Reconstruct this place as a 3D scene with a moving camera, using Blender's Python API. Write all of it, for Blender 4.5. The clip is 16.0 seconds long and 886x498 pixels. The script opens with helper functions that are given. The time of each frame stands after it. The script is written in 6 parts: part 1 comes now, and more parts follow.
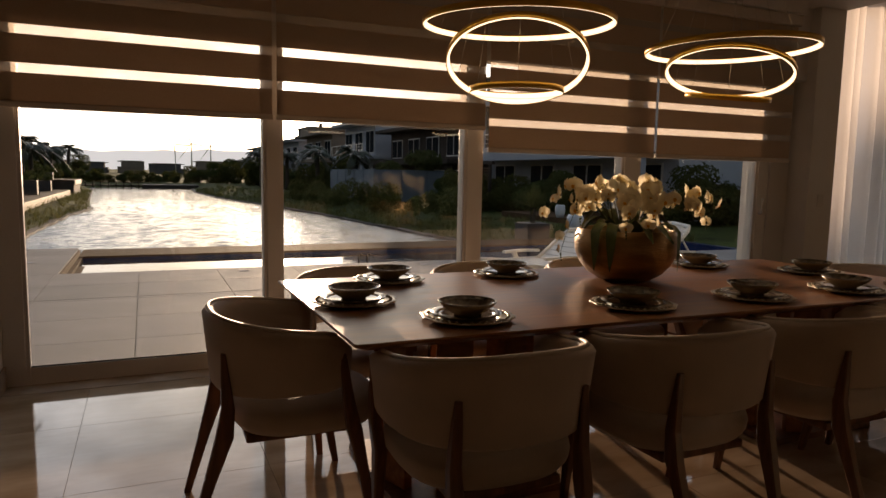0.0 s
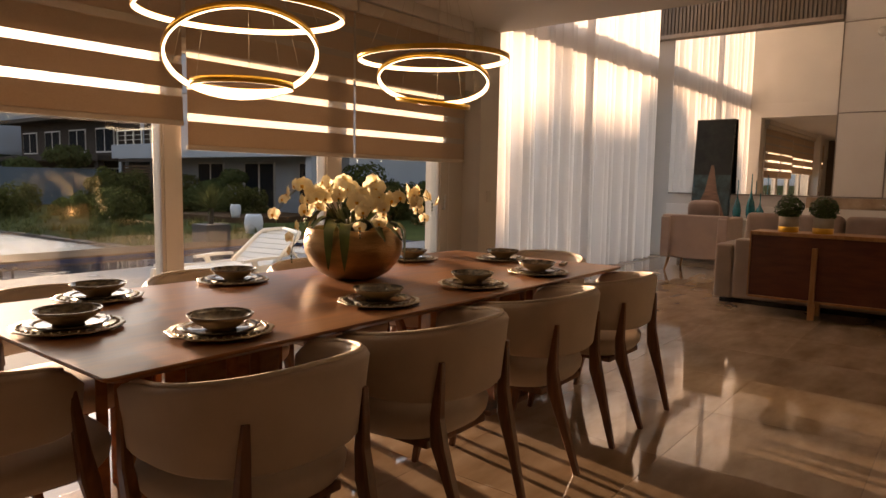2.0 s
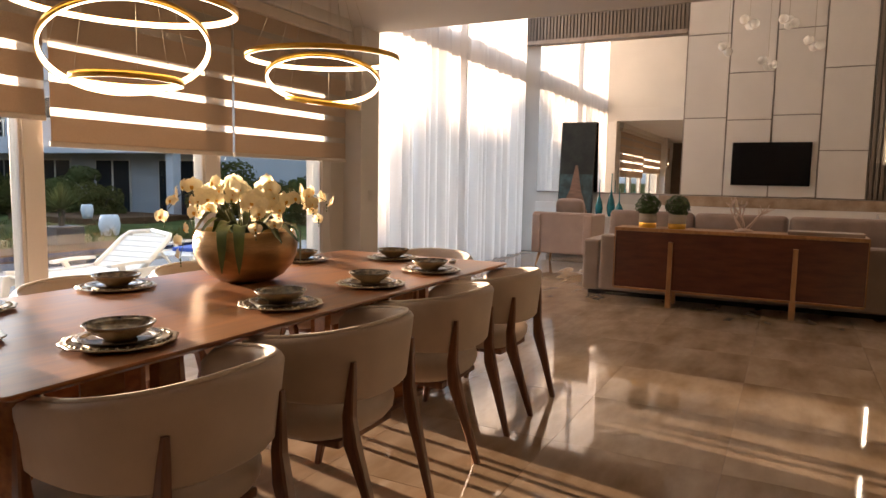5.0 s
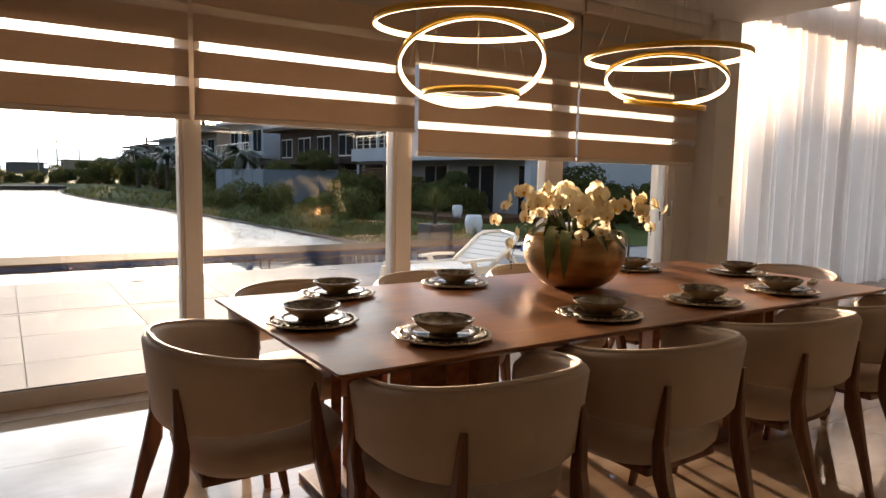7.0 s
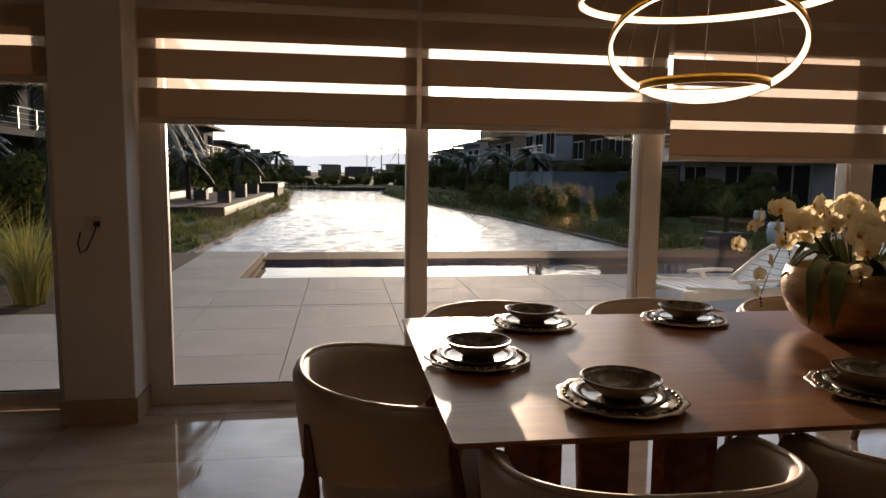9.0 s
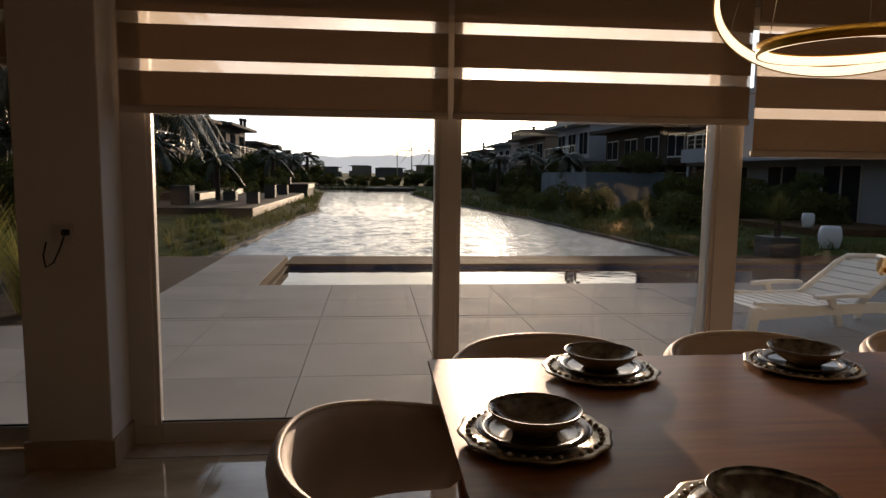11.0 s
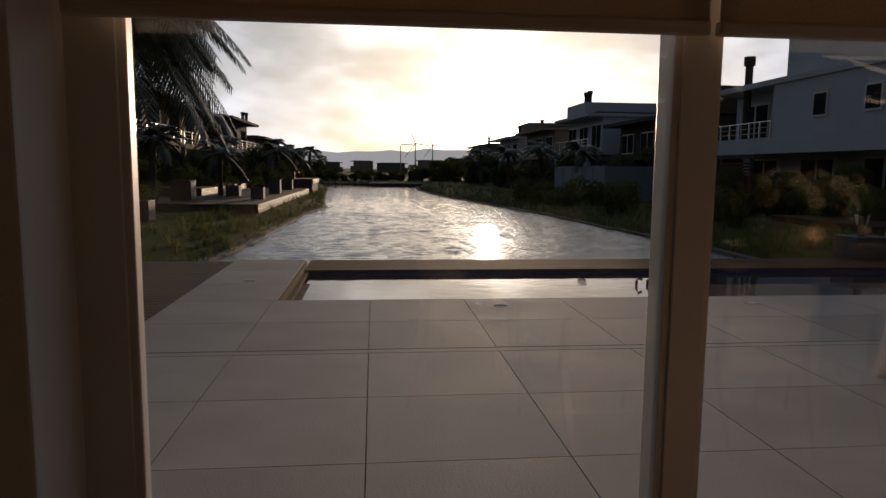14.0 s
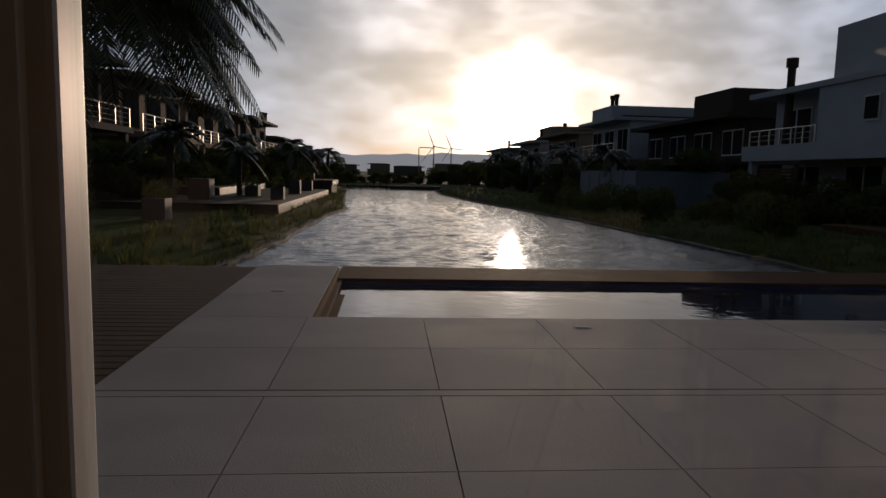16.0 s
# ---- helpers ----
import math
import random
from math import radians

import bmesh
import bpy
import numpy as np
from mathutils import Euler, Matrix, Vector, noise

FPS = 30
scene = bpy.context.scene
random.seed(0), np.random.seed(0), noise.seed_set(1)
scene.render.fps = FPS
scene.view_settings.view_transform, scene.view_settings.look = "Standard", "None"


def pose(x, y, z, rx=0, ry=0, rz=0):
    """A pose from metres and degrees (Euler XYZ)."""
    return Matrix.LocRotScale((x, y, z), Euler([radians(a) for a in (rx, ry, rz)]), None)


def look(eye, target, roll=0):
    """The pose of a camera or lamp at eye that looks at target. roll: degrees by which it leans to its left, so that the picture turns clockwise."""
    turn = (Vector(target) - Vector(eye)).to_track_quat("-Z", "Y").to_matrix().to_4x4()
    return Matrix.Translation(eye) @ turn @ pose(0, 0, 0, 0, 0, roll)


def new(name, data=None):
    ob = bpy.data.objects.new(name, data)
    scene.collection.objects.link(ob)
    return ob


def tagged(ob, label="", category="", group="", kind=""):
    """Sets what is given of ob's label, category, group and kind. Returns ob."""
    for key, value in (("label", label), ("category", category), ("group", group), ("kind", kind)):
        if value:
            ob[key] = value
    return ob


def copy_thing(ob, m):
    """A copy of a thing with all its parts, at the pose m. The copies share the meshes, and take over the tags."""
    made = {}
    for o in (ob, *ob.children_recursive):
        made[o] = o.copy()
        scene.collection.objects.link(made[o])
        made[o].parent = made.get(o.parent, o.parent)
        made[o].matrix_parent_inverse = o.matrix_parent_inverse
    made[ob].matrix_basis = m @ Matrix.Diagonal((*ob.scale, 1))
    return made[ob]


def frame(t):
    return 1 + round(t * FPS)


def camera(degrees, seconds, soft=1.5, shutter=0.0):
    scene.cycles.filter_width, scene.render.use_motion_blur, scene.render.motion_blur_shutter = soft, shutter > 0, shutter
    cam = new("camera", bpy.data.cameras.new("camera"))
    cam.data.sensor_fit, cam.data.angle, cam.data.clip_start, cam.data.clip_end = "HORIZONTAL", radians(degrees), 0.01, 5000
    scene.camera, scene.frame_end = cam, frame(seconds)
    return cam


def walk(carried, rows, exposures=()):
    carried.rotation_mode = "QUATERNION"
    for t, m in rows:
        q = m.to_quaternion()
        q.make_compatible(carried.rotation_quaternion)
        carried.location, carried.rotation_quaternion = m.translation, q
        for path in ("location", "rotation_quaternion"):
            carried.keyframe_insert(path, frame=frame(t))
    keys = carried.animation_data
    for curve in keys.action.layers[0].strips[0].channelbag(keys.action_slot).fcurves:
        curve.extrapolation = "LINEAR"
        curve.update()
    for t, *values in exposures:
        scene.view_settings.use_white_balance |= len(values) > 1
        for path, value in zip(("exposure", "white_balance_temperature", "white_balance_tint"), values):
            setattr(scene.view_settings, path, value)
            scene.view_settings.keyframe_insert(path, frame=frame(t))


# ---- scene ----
cam = camera(66.8, 16.0)
PATH = [
    (0, (0.636, -4.514, 1.276), (1.442, -2.696, 1.056), 1.1),
    (0.5, (0.602, -4.465, 1.264), (1.549, -2.717, 1.051), 0.8),
    (1, (0.553, -4.431, 1.276), (1.714, -2.816, 1.061), 0.9),
    (1.5, (0.491, -4.348, 1.277), (1.85, -2.895, 1.068), 1.1),
    (2, (0.432, -4.293, 1.279), (1.992, -3.058, 1.072), 1.0),
    (2.5, (0.401, -4.275, 1.281), (2.149, -3.325, 1.075), 1.2),
    (3, (0.434, -4.255, 1.265), (2.294, -3.549, 1.065), 1.1),
    (3.2, (0.417, -4.26, 1.259), (2.302, -3.623, 1.061), 1.1),
    (5.5, (0.312, -4.203, 1.304), (1.961, -3.09, 1.095), 1.1),
    (6, (0.347, -4.233, 1.314), (1.815, -2.891, 1.102), 1.1),
    (6.5, (0.395, -4.222, 1.312), (1.686, -2.709, 1.099), 1.1),
    (7, (0.454, -4.237, 1.304), (1.546, -2.575, 1.089), 1.1),
    (7.5, (0.534, -4.237, 1.314), (1.384, -2.44, 1.091), 1.1),
    (8, (0.669, -4.137, 1.32), (1.296, -2.251, 1.096), 1.1),
    (8.5, (0.78, -4.065, 1.344), (1.239, -2.132, 1.119), 1.1),
    (9, (0.962, -4.001, 1.354), (1.258, -2.036, 1.129), 0.7),
    (11.5, (1.03, -3.119, 1.333), (1.237, -1.143, 1.109), 0.7),
    (12, (0.942, -2.864, 1.308), (1.151, -0.888, 1.081), 0.7),
    (12.5, (0.879, -2.619, 1.295), (1.087, -0.643, 1.066), 0.4),
    (13, (0.802, -2.312, 1.253), (1.012, -0.336, 1.026), 0.5),
    (13.5, (0.69, -2.077, 1.26), (0.893, -0.102, 1.023), 0.5),
    (14, (0.571, -1.737, 1.271), (0.777, 0.238, 1.034), 0.6),
    (14.5, (0.47, -1.401, 1.288), (0.684, 0.573, 1.044), 0.6),
    (15, (0.394, -1.089, 1.269), (0.6, 0.886, 1.026), 0.8),
    (15.5, (0.321, -0.825, 1.236), (0.52, 1.151, 1.001), 1.0),
    (16, (0.237, -0.569, 1.168), (0.4, 1.411, 0.942), 1.4),
]
walk(cam, [(t, look(eye, target, roll)) for t, eye, target, roll in PATH],
     exposures=[(0.0, 0.25, 7300, 22), (1.0, 1.35, 8000, 26), (2.0, 1.6, 7800, 24), (3.0, 2.4, 6900, 21), (5.5, 2.45, 6500, 17), (7.0, 1.85, 6600, 18), (7.5, 0.95, 6500, 20),
                (8.0, 0.65, 6700, 20), (9.0, 0.6, 6600, 20), (11.5, -0.1, 6800, 19), (12.5, 0.0, 6500, 17), (14.0, -0.85, 6800, 23), (16.0, -1.4, 6500, 24)])

# ---------------------------------------------------------------- world, sun
SUN = Vector((0.178, 0.980, 0.0853)).normalized()
world = bpy.data.worlds.new("evening_sky")
scene.world = world
world.use_nodes = True
wn, wl = world.node_tree.nodes, world.node_tree.links
wn.clear()


def wnode(kind, **inputs):
    n = wn.new(kind)
    for k, v in inputs.items():
        n.inputs[k].default_value = v
    return n


sky = wn.new("ShaderNodeTexSky")
sky.sky_type = "NISHITA"
sky.sun_disc = False
sky.sun_elevation = math.asin(SUN.z)
sky.sun_rotation = math.atan2(SUN.x, SUN.y)
sky.air_density, sky.dust_density, sky.ozone_density = 1.0, 0.6, 1.5
tc = wn.new("ShaderNodeTexCoord")
mp = wn.new("ShaderNodeMapping")
mp.inputs["Scale"].default_value = (2.6, 2.6, 5.5)
wl.new(tc.outputs["Generated"], mp.inputs["Vector"])
cl = wnode("ShaderNodeTexNoise", Scale=2.6, Detail=8.0, Roughness=0.55, Distortion=0.15)
wl.new(mp.outputs["Vector"], cl.inputs["Vector"])
ramp = wn.new("ShaderNodeValToRGB")
ramp.color_ramp.elements[0].position, ramp.color_ramp.elements[0].color = 0.42, (0, 0, 0, 1)
ramp.color_ramp.elements[1].position, ramp.color_ramp.elements[1].color = 0.68, (1, 1, 1, 1)
wl.new(cl.outputs["Fac"], ramp.inputs["Fac"])
# veil of cloud, bright near the sun and grey away from it
dot = wn.new("ShaderNodeVectorMath")
dot.operation = "DOT_PRODUCT"
dot.inputs[1].default_value = SUN
nrm = wn.new("ShaderNodeVectorMath")
nrm.operation = "NORMALIZE"
wl.new(tc.outputs["Generated"], nrm.inputs[0])
wl.new(nrm.outputs["Vector"], dot.inputs[0])


def wmath(op, a, b):
    n = wn.new("ShaderNodeMath")
    n.operation = op
    for i, v in enumerate((a, b)):
        if hasattr(v, "links"):
            wl.new(v, n.inputs[i])
        else:
            n.inputs[i].default_value = v
    return n.outputs[0]


d0 = wmath("MAXIMUM", dot.outputs["Value"], 0.0)
halo = wmath("ADD", wmath("MULTIPLY", wmath("POWER", d0, 60.0), 26.0), wmath("MULTIPLY", wmath("POWER", d0, 700.0), 260.0))
veil = wmath("ADD", wmath("ADD", 2.4, wmath("MULTIPLY", wmath("POWER", d0, 4.0), 23.0)), halo)
cloudcol = wn.new("ShaderNodeVectorMath")
cloudcol.operation = "SCALE"
tintmix = wn.new("ShaderNodeMix")
tintmix.data_type = "RGBA"
wl.new(wmath("POWER", d0, 9.0), tintmix.inputs[0])
tintmix.inputs[6].default_value, tintmix.inputs[7].default_value = (0.70, 0.91, 1.20, 1), (1.0, 0.87, 0.70, 1)
wl.new(tintmix.outputs[2], cloudcol.inputs[0])
wl.new(wmath("MULTIPLY", veil, wmath("ADD", 0.35, wmath("MULTIPLY", cl.outputs["Fac"], 1.3))), cloudcol.inputs["Scale"])
mixc = wn.new("ShaderNodeMix")
mixc.data_type = "RGBA"
fac = wmath("ADD", wmath("MULTIPLY", ramp.outputs["Color"], 0.35), 0.58)
wl.new(fac, mixc.inputs[0])
wl.new(sky.outputs["Color"], mixc.inputs[6])
wl.new(cloudcol.outputs["Vector"], mixc.inputs[7])
bg = wnode("ShaderNodeBackground", Strength=0.1)
wl.new(mixc.outputs[2], bg.inputs["Color"])
wo = wn.new("ShaderNodeOutputWorld")
wl.new(bg.outputs["Background"], wo.inputs["Surface"])

sun_data = bpy.data.lights.new("sun", "SUN")
sun_data.energy, sun_data.angle, sun_data.color = 4.5, radians(0.8), (1.0, 0.755, 0.52)
sun = new("sun", sun_data)
sun.matrix_world = look(SUN * 60, (0, 0, 0))


# ---------------------------------------------------------------- materials
def mat(name, col, rough=0.5, metal=0.0, var=0.15, scale=6.0, fine=60.0, bump=0.0, stretch=(1, 1, 1), spec=0.5, per=0.0, col2=None, sheen=0.0, bump_scale=None):
    """A painted, woven, stone or metal surface: two noises tint it, one gives relief."""
    m = bpy.data.materials.new(name)
    m.use_nodes = True
    n, l = m.node_tree.nodes, m.node_tree.links
    p = n["Principled BSDF"]
    p.inputs["Metallic"].default_value = metal
    p.inputs["Specular IOR Level"].default_value = spec
    if sheen:
        p.inputs["Sheen Weight"].default_value = sheen
    t, mp_ = n.new("ShaderNodeTexCoord"), n.new("ShaderNodeMapping")
    mp_.inputs["Scale"].default_value = stretch
    l.new(t.outputs["Object"], mp_.inputs["Vector"])
    vec = mp_.outputs["Vector"]
    if per:
        oi, ad = n.new("ShaderNodeObjectInfo"), n.new("ShaderNodeVectorMath")
        sc = n.new("ShaderNodeVectorMath")
        sc.operation = "SCALE"
        sc.inputs[0].default_value = (37.0, 17.0, 9.0)
        l.new(oi.outputs["Random"], sc.inputs["Scale"])
        l.new(mp_.outputs["Vector"], ad.inputs[0])
        l.new(sc.outputs["Vector"], ad.inputs[1])
        vec = ad.outputs["Vector"]
    a, b = n.new("ShaderNodeTexNoise"), n.new("ShaderNodeTexNoise")
    for q, s, d in ((a, scale, 5.0), (b, fine, 3.0)):
        q.inputs["Scale"].default_value, q.inputs["Detail"].default_value = s, d
        l.new(vec, q.inputs["Vector"])
    c2 = col2 or tuple(min(1.0, c * (1 - 2.2 * var)) for c in col)
    r = n.new("ShaderNodeValToRGB")
    r.color_ramp.elements[0].position, r.color_ramp.elements[1].position = 0.3, 0.7
    r.color_ramp.elements[0].color, r.color_ramp.elements[1].color = (*c2, 1), (*col, 1)
    l.new(a.outputs["Fac"], r.inputs["Fac"])
    hs = n.new("ShaderNodeHueSaturation")
    v = n.new("ShaderNodeMapRange")
    v.inputs["To Min"].default_value, v.inputs["To Max"].default_value = 1 - var * 0.6, 1 + var * 0.6
    l.new(b.outputs["Fac"], v.inputs["Value"])
    val = v.outputs["Result"]
    if per:
        v2, mu = n.new("ShaderNodeMapRange"), n.new("ShaderNodeMath")
        v2.inputs["To Min"].default_value, v2.inputs["To Max"].default_value = 1 - per, 1 + per
        mu.operation = "MULTIPLY"
        l.new(oi.outputs["Random"], v2.inputs["Value"])
        l.new(v2.outputs["Result"], mu.inputs[0])
        l.new(val, mu.inputs[1])
        val = mu.outputs["Value"]
    l.new(val, hs.inputs["Value"])
    l.new(r.outputs["Color"], hs.inputs["Color"])
    l.new(hs.outputs["Color"], p.inputs["Base Color"])
    rr = n.new("ShaderNodeMapRange")
    rr.inputs["To Min"].default_value, rr.inputs["To Max"].default_value = rough * 0.8, min(1.0, rough * 1.2)
    l.new(a.outputs["Fac"], rr.inputs["Value"])
    l.new(rr.outputs["Result"], p.inputs["Roughness"])
    if bump:
        bp = n.new("ShaderNodeBump")
        bp.inputs["Strength"].default_value, bp.inputs["Distance"].default_value = bump, 0.01
        src = b
        if bump_scale:
            src = n.new("ShaderNodeTexNoise")
            src.inputs["Scale"].default_value, src.inputs["Detail"].default_value = bump_scale, 4.0
            l.new(vec, src.inputs["Vector"])
        l.new(src.outputs["Fac"], bp.inputs["Height"])
        l.new(bp.outputs["Normal"], p.inputs["Normal"])
    return m


def thin(name, col, opaque, through_light, clear, scale=400.0):
    """Cloth or petal that lets light through: diffuse, translucent and open weave by weights."""
    m = bpy.data.materials.new(name)
    m.use_nodes = True
    n, l = m.node_tree.nodes, m.node_tree.links
    n.clear()
    o = n.new("ShaderNodeOutputMaterial")
    d, tr, cle = n.new("ShaderNodeBsdfDiffuse"), n.new("ShaderNodeBsdfTranslucent"), n.new("ShaderNodeBsdfTransparent")
    t, nz = n.new("ShaderNodeTexCoord"), n.new("ShaderNodeTexNoise")
    nz.inputs["Scale"].default_value, nz.inputs["Detail"].default_value = scale, 3.0
    l.new(t.outputs["Object"], nz.inputs["Vector"])
    hs, v = n.new("ShaderNodeHueSaturation"), n.new("ShaderNodeMapRange")
    v.inputs["To Min"].default_value, v.inputs["To Max"].default_value = 0.8, 1.15
    l.new(nz.outputs["Fac"], v.inputs["Value"])
    l.new(v.outputs["Result"], hs.inputs["Value"])
    hs.inputs["Color"].default_value = (*col, 1)
    for q in (d, tr):
        l.new(hs.outputs["Color"], q.inputs["Color"])
    m1, m2 = n.new("ShaderNodeMixShader"), n.new("ShaderNodeMixShader")
    m1.inputs[0].default_value = through_light / max(1e-6, opaque + through_light)
    m2.inputs[0].default_value = clear
    l.new(d.outputs[0], m1.inputs[1])
    l.new(tr.outputs[0], m1.inputs[2])
    l.new(m1.outputs[0], m2.inputs[1])
    l.new(cle.outputs[0], m2.inputs[2])
    l.new(m2.outputs[0], o.inputs["Surface"])
    return m


def glass(name, tint=(0.93, 0.96, 0.95), ior=1.5):
    m = bpy.data.materials.new(name)
    m.use_nodes = True
    n, l = m.node_tree.nodes, m.node_tree.links
    n.clear()
    o, g, t, f, mx = (n.new(k) for k in ("ShaderNodeOutputMaterial", "ShaderNodeBsdfGlossy", "ShaderNodeBsdfTransparent", "ShaderNodeLayerWeight", "ShaderNodeMixShader"))
    pw_, ma = n.new("ShaderNodeMath"), n.new("ShaderNodeMath")
    pw_.operation, ma.operation = "POWER", "MULTIPLY_ADD"
    pw_.inputs[1].default_value, ma.inputs[1].default_value, ma.inputs[2].default_value = 5.0, 0.9, (ior - 1) ** 2 / (ior + 1) ** 2
    f.inputs["Blend"].default_value = 0.5
    g.inputs["Roughness"].default_value = 0.0
    t.inputs["Color"].default_value = (*tint, 1)
    l.new(f.outputs["Facing"], pw_.inputs[0])
    l.new(pw_.outputs[0], ma.inputs[0])
    l.new(ma.outputs[0], mx.inputs[0])
    l.new(t.outputs[0], mx.inputs[1])
    l.new(g.outputs[0], mx.inputs[2])
    l.new(mx.outputs[0], o.inputs["Surface"])
    return m


def glow(name, col, strength):
    m = bpy.data.materials.new(name)
    m.use_nodes = True
    p = m.node_tree.nodes["Principled BSDF"]
    p.inputs["Base Color"].default_value = (0.9, 0.9, 0.9, 1)
    p.inputs["Emission Color"].default_value = (*col, 1)
    p.inputs["Emission Strength"].default_value = strength
    return m


def water(name, col, scale, bump, stretch=(1, 1, 1), rough=0.03):
    m = bpy.data.materials.new(name)
    m.use_nodes = True
    n, l = m.node_tree.nodes, m.node_tree.links
    p = n["Principled BSDF"]
    p.inputs["Base Color"].default_value = (*col, 1)
    p.inputs["Roughness"].default_value = rough
    p.inputs["IOR"].default_value = 1.33
    t, mp_ = n.new("ShaderNodeTexCoord"), n.new("ShaderNodeMapping")
    mp_.inputs["Scale"].default_value = stretch
    l.new(t.outputs["Object"], mp_.inputs["Vector"])
    a, b, ad = n.new("ShaderNodeTexNoise"), n.new("ShaderNodeTexNoise"), n.new("ShaderNodeMath")
    for q, s in ((a, scale), (b, scale * 3.3)):
        q.inputs["Scale"].default_value, q.inputs["Detail"].default_value = s, 3.0
        l.new(mp_.outputs["Vector"], q.inputs["Vector"])
    ad.operation = "MULTIPLY_ADD"
    ad.inputs[1].default_value = 0.35
    l.new(b.outputs["Fac"], ad.inputs[0])
    l.new(a.outputs["Fac"], ad.inputs[2])
    bp = n.new("ShaderNodeBump")
    bp.inputs["Strength"].default_value, bp.inputs["Distance"].default_value = bump, 0.1
    l.new(ad.outputs[0], bp.inputs["Height"])
    l.new(bp.outputs["Normal"], p.inputs["Normal"])
    return m


def wood(name, dark, light, rough=0.35, grain=(1.2, 14, 14), bump=0.05, per=0.0, spec=0.5):
    return mat(name, light, rough, var=0.18, scale=3.0, fine=9.0, bump=bump, stretch=grain, per=per, col2=dark, spec=spec)


M_wall = mat("warm_white_plaster", (0.62, 0.59, 0.545), 0.7, var=0.04, scale=1.5, fine=90, bump=0.05)
# For the unseen walls: dark brown, picked to soak up the room's bounce light.
M_far_wall = mat("bounce_cut_wall", (0.15, 0.115, 0.085), 0.8, var=0.06, scale=1.5, fine=90, bump=0.05)
M_ceiling = mat("ceiling_paint", (0.62, 0.59, 0.55), 0.8, var=0.03, scale=1.0, fine=70, bump=0.02)
M_frame = mat("white_aluminium_paint", (0.56, 0.53, 0.485), 0.45, var=0.05, scale=3, fine=120)
M_glass = glass("window_glass")
M_tile = mat("polished_travertine", (0.50, 0.375, 0.26), 0.045, var=0.2, scale=1.7, fine=9.0, stretch=(1, 2.6, 1), per=0.06, col2=(0.28, 0.185, 0.105), spec=0.6)
M_grout = mat("floor_grout", (0.34, 0.26, 0.18), 0.8)
M_marble = mat("beige_marble", (0.48, 0.38, 0.28), 0.18, var=0.2, scale=4, fine=30, col2=(0.28, 0.19, 0.12))
M_blind = thin("blind_band_cloth", (0.46, 0.36, 0.27), 0.80, 0.20, 0.0, 250)
M_sheer = thin("blind_sheer_cloth", (0.85, 0.78, 0.68), 0.3, 0.7, 0.55, 500)
M_bar = mat("blind_bar", (0.55, 0.48, 0.4), 0.5, var=0.05)
M_curtain = thin("sheer_curtain_cloth", (0.76, 0.73, 0.71), 0.42, 0.58, 0.07, 300)
M_oak = wood("walnut_table_veneer", (0.17, 0.062, 0.021), (0.33, 0.140, 0.048), 0.36, (0.9, 9, 9), bump=0.02, spec=0.32)
M_leg = wood("reddish_leg_wood", (0.09, 0.033, 0.014), (0.19, 0.075, 0.03), 0.4, (14, 14, 1.5))
M_cloth = mat("cream_upholstery", (0.49, 0.40, 0.325), 0.62, var=0.07, scale=7, fine=300, bump=0.12, sheen=0.25)
M_piping = mat("cream_piping", (0.62, 0.54, 0.44), 0.5, var=0.05, fine=200)
M_gold = mat("brushed_gold", (0.86, 0.50, 0.09), 0.32, 1.0, var=0.12, scale=8, fine=120)
M_led = glow("warm_led", (1.0, 0.80, 0.50), 1.7)
M_wire = mat("steel_wire", (0.55, 0.5, 0.42), 0.35, 0.9)
M_charger = mat("silver_charger", (0.44, 0.37, 0.27), 0.3, 0.85, var=0.25, scale=20, fine=90, bump=0.25, bump_scale=70)
M_plate = mat("dark_glazed_plate", (0.085, 0.062, 0.042), 0.1, var=0.12, scale=10, fine=40)
M_bowl = mat("tan_bowl_glaze", (0.34, 0.25, 0.14), 0.2, var=0.1, scale=26, fine=60, col2=(0.27, 0.19, 0.10))
M_pattern = mat("dark_pattern_glaze", (0.26, 0.21, 0.14), 0.18, var=0.3, scale=34, fine=70, col2=(0.018, 0.018, 0.02))
M_vase = mat("hammered_gold_leaf_vase", (0.52, 0.33, 0.15), 0.33, 0.55, var=0.22, scale=5, fine=60, bump=0.25, bump_scale=28, stretch=(1, 1, 4))
M_petal = thin("orchid_petal", (0.90, 0.82, 0.60), 0.45, 0.55, 0.0, 40)
M_lip = thin("orchid_lip", (0.75, 0.42, 0.08), 0.7, 0.3, 0.0, 40)
M_stem = mat("orchid_stem", (0.10, 0.11, 0.04), 0.5)
M_leaf = mat("orchid_leaf", (0.10, 0.15, 0.04), 0.35, var=0.25, scale=9)
M_soil = mat("moss", (0.06, 0.06, 0.025), 0.9, var=0.4, scale=30, bump=0.5)


# ---------------------------------------------------------------- builders
def obj(name, bm, material, parent=None, label="", smooth=False):
    me = bpy.data.meshes.new(name)
    bmesh.ops.recalc_face_normals(bm, faces=bm.faces)
    bm.to_mesh(me)
    bm.free()
    for mm in (material if isinstance(material, (list, tuple)) else [material]):
        me.materials.append(mm)
    if smooth:
        me.polygons.foreach_set("use_smooth", [True] * len(me.polygons))
    ob = new(name, me)
    if parent is not None:
        ob.parent = parent
    if label:
        ob["label"] = label
    return ob


def part(name, bm, material, parent, label="", smooth=False):
    return obj(name, bm, material, parent, label, smooth)


def piece(name, mesh, parent, at, rz=0.0, s=(1, 1, 1)):
    ob = new(name, mesh)
    ob.parent = parent
    ob.location, ob.rotation_euler, ob.scale = at, (0, 0, rz), s
    return ob


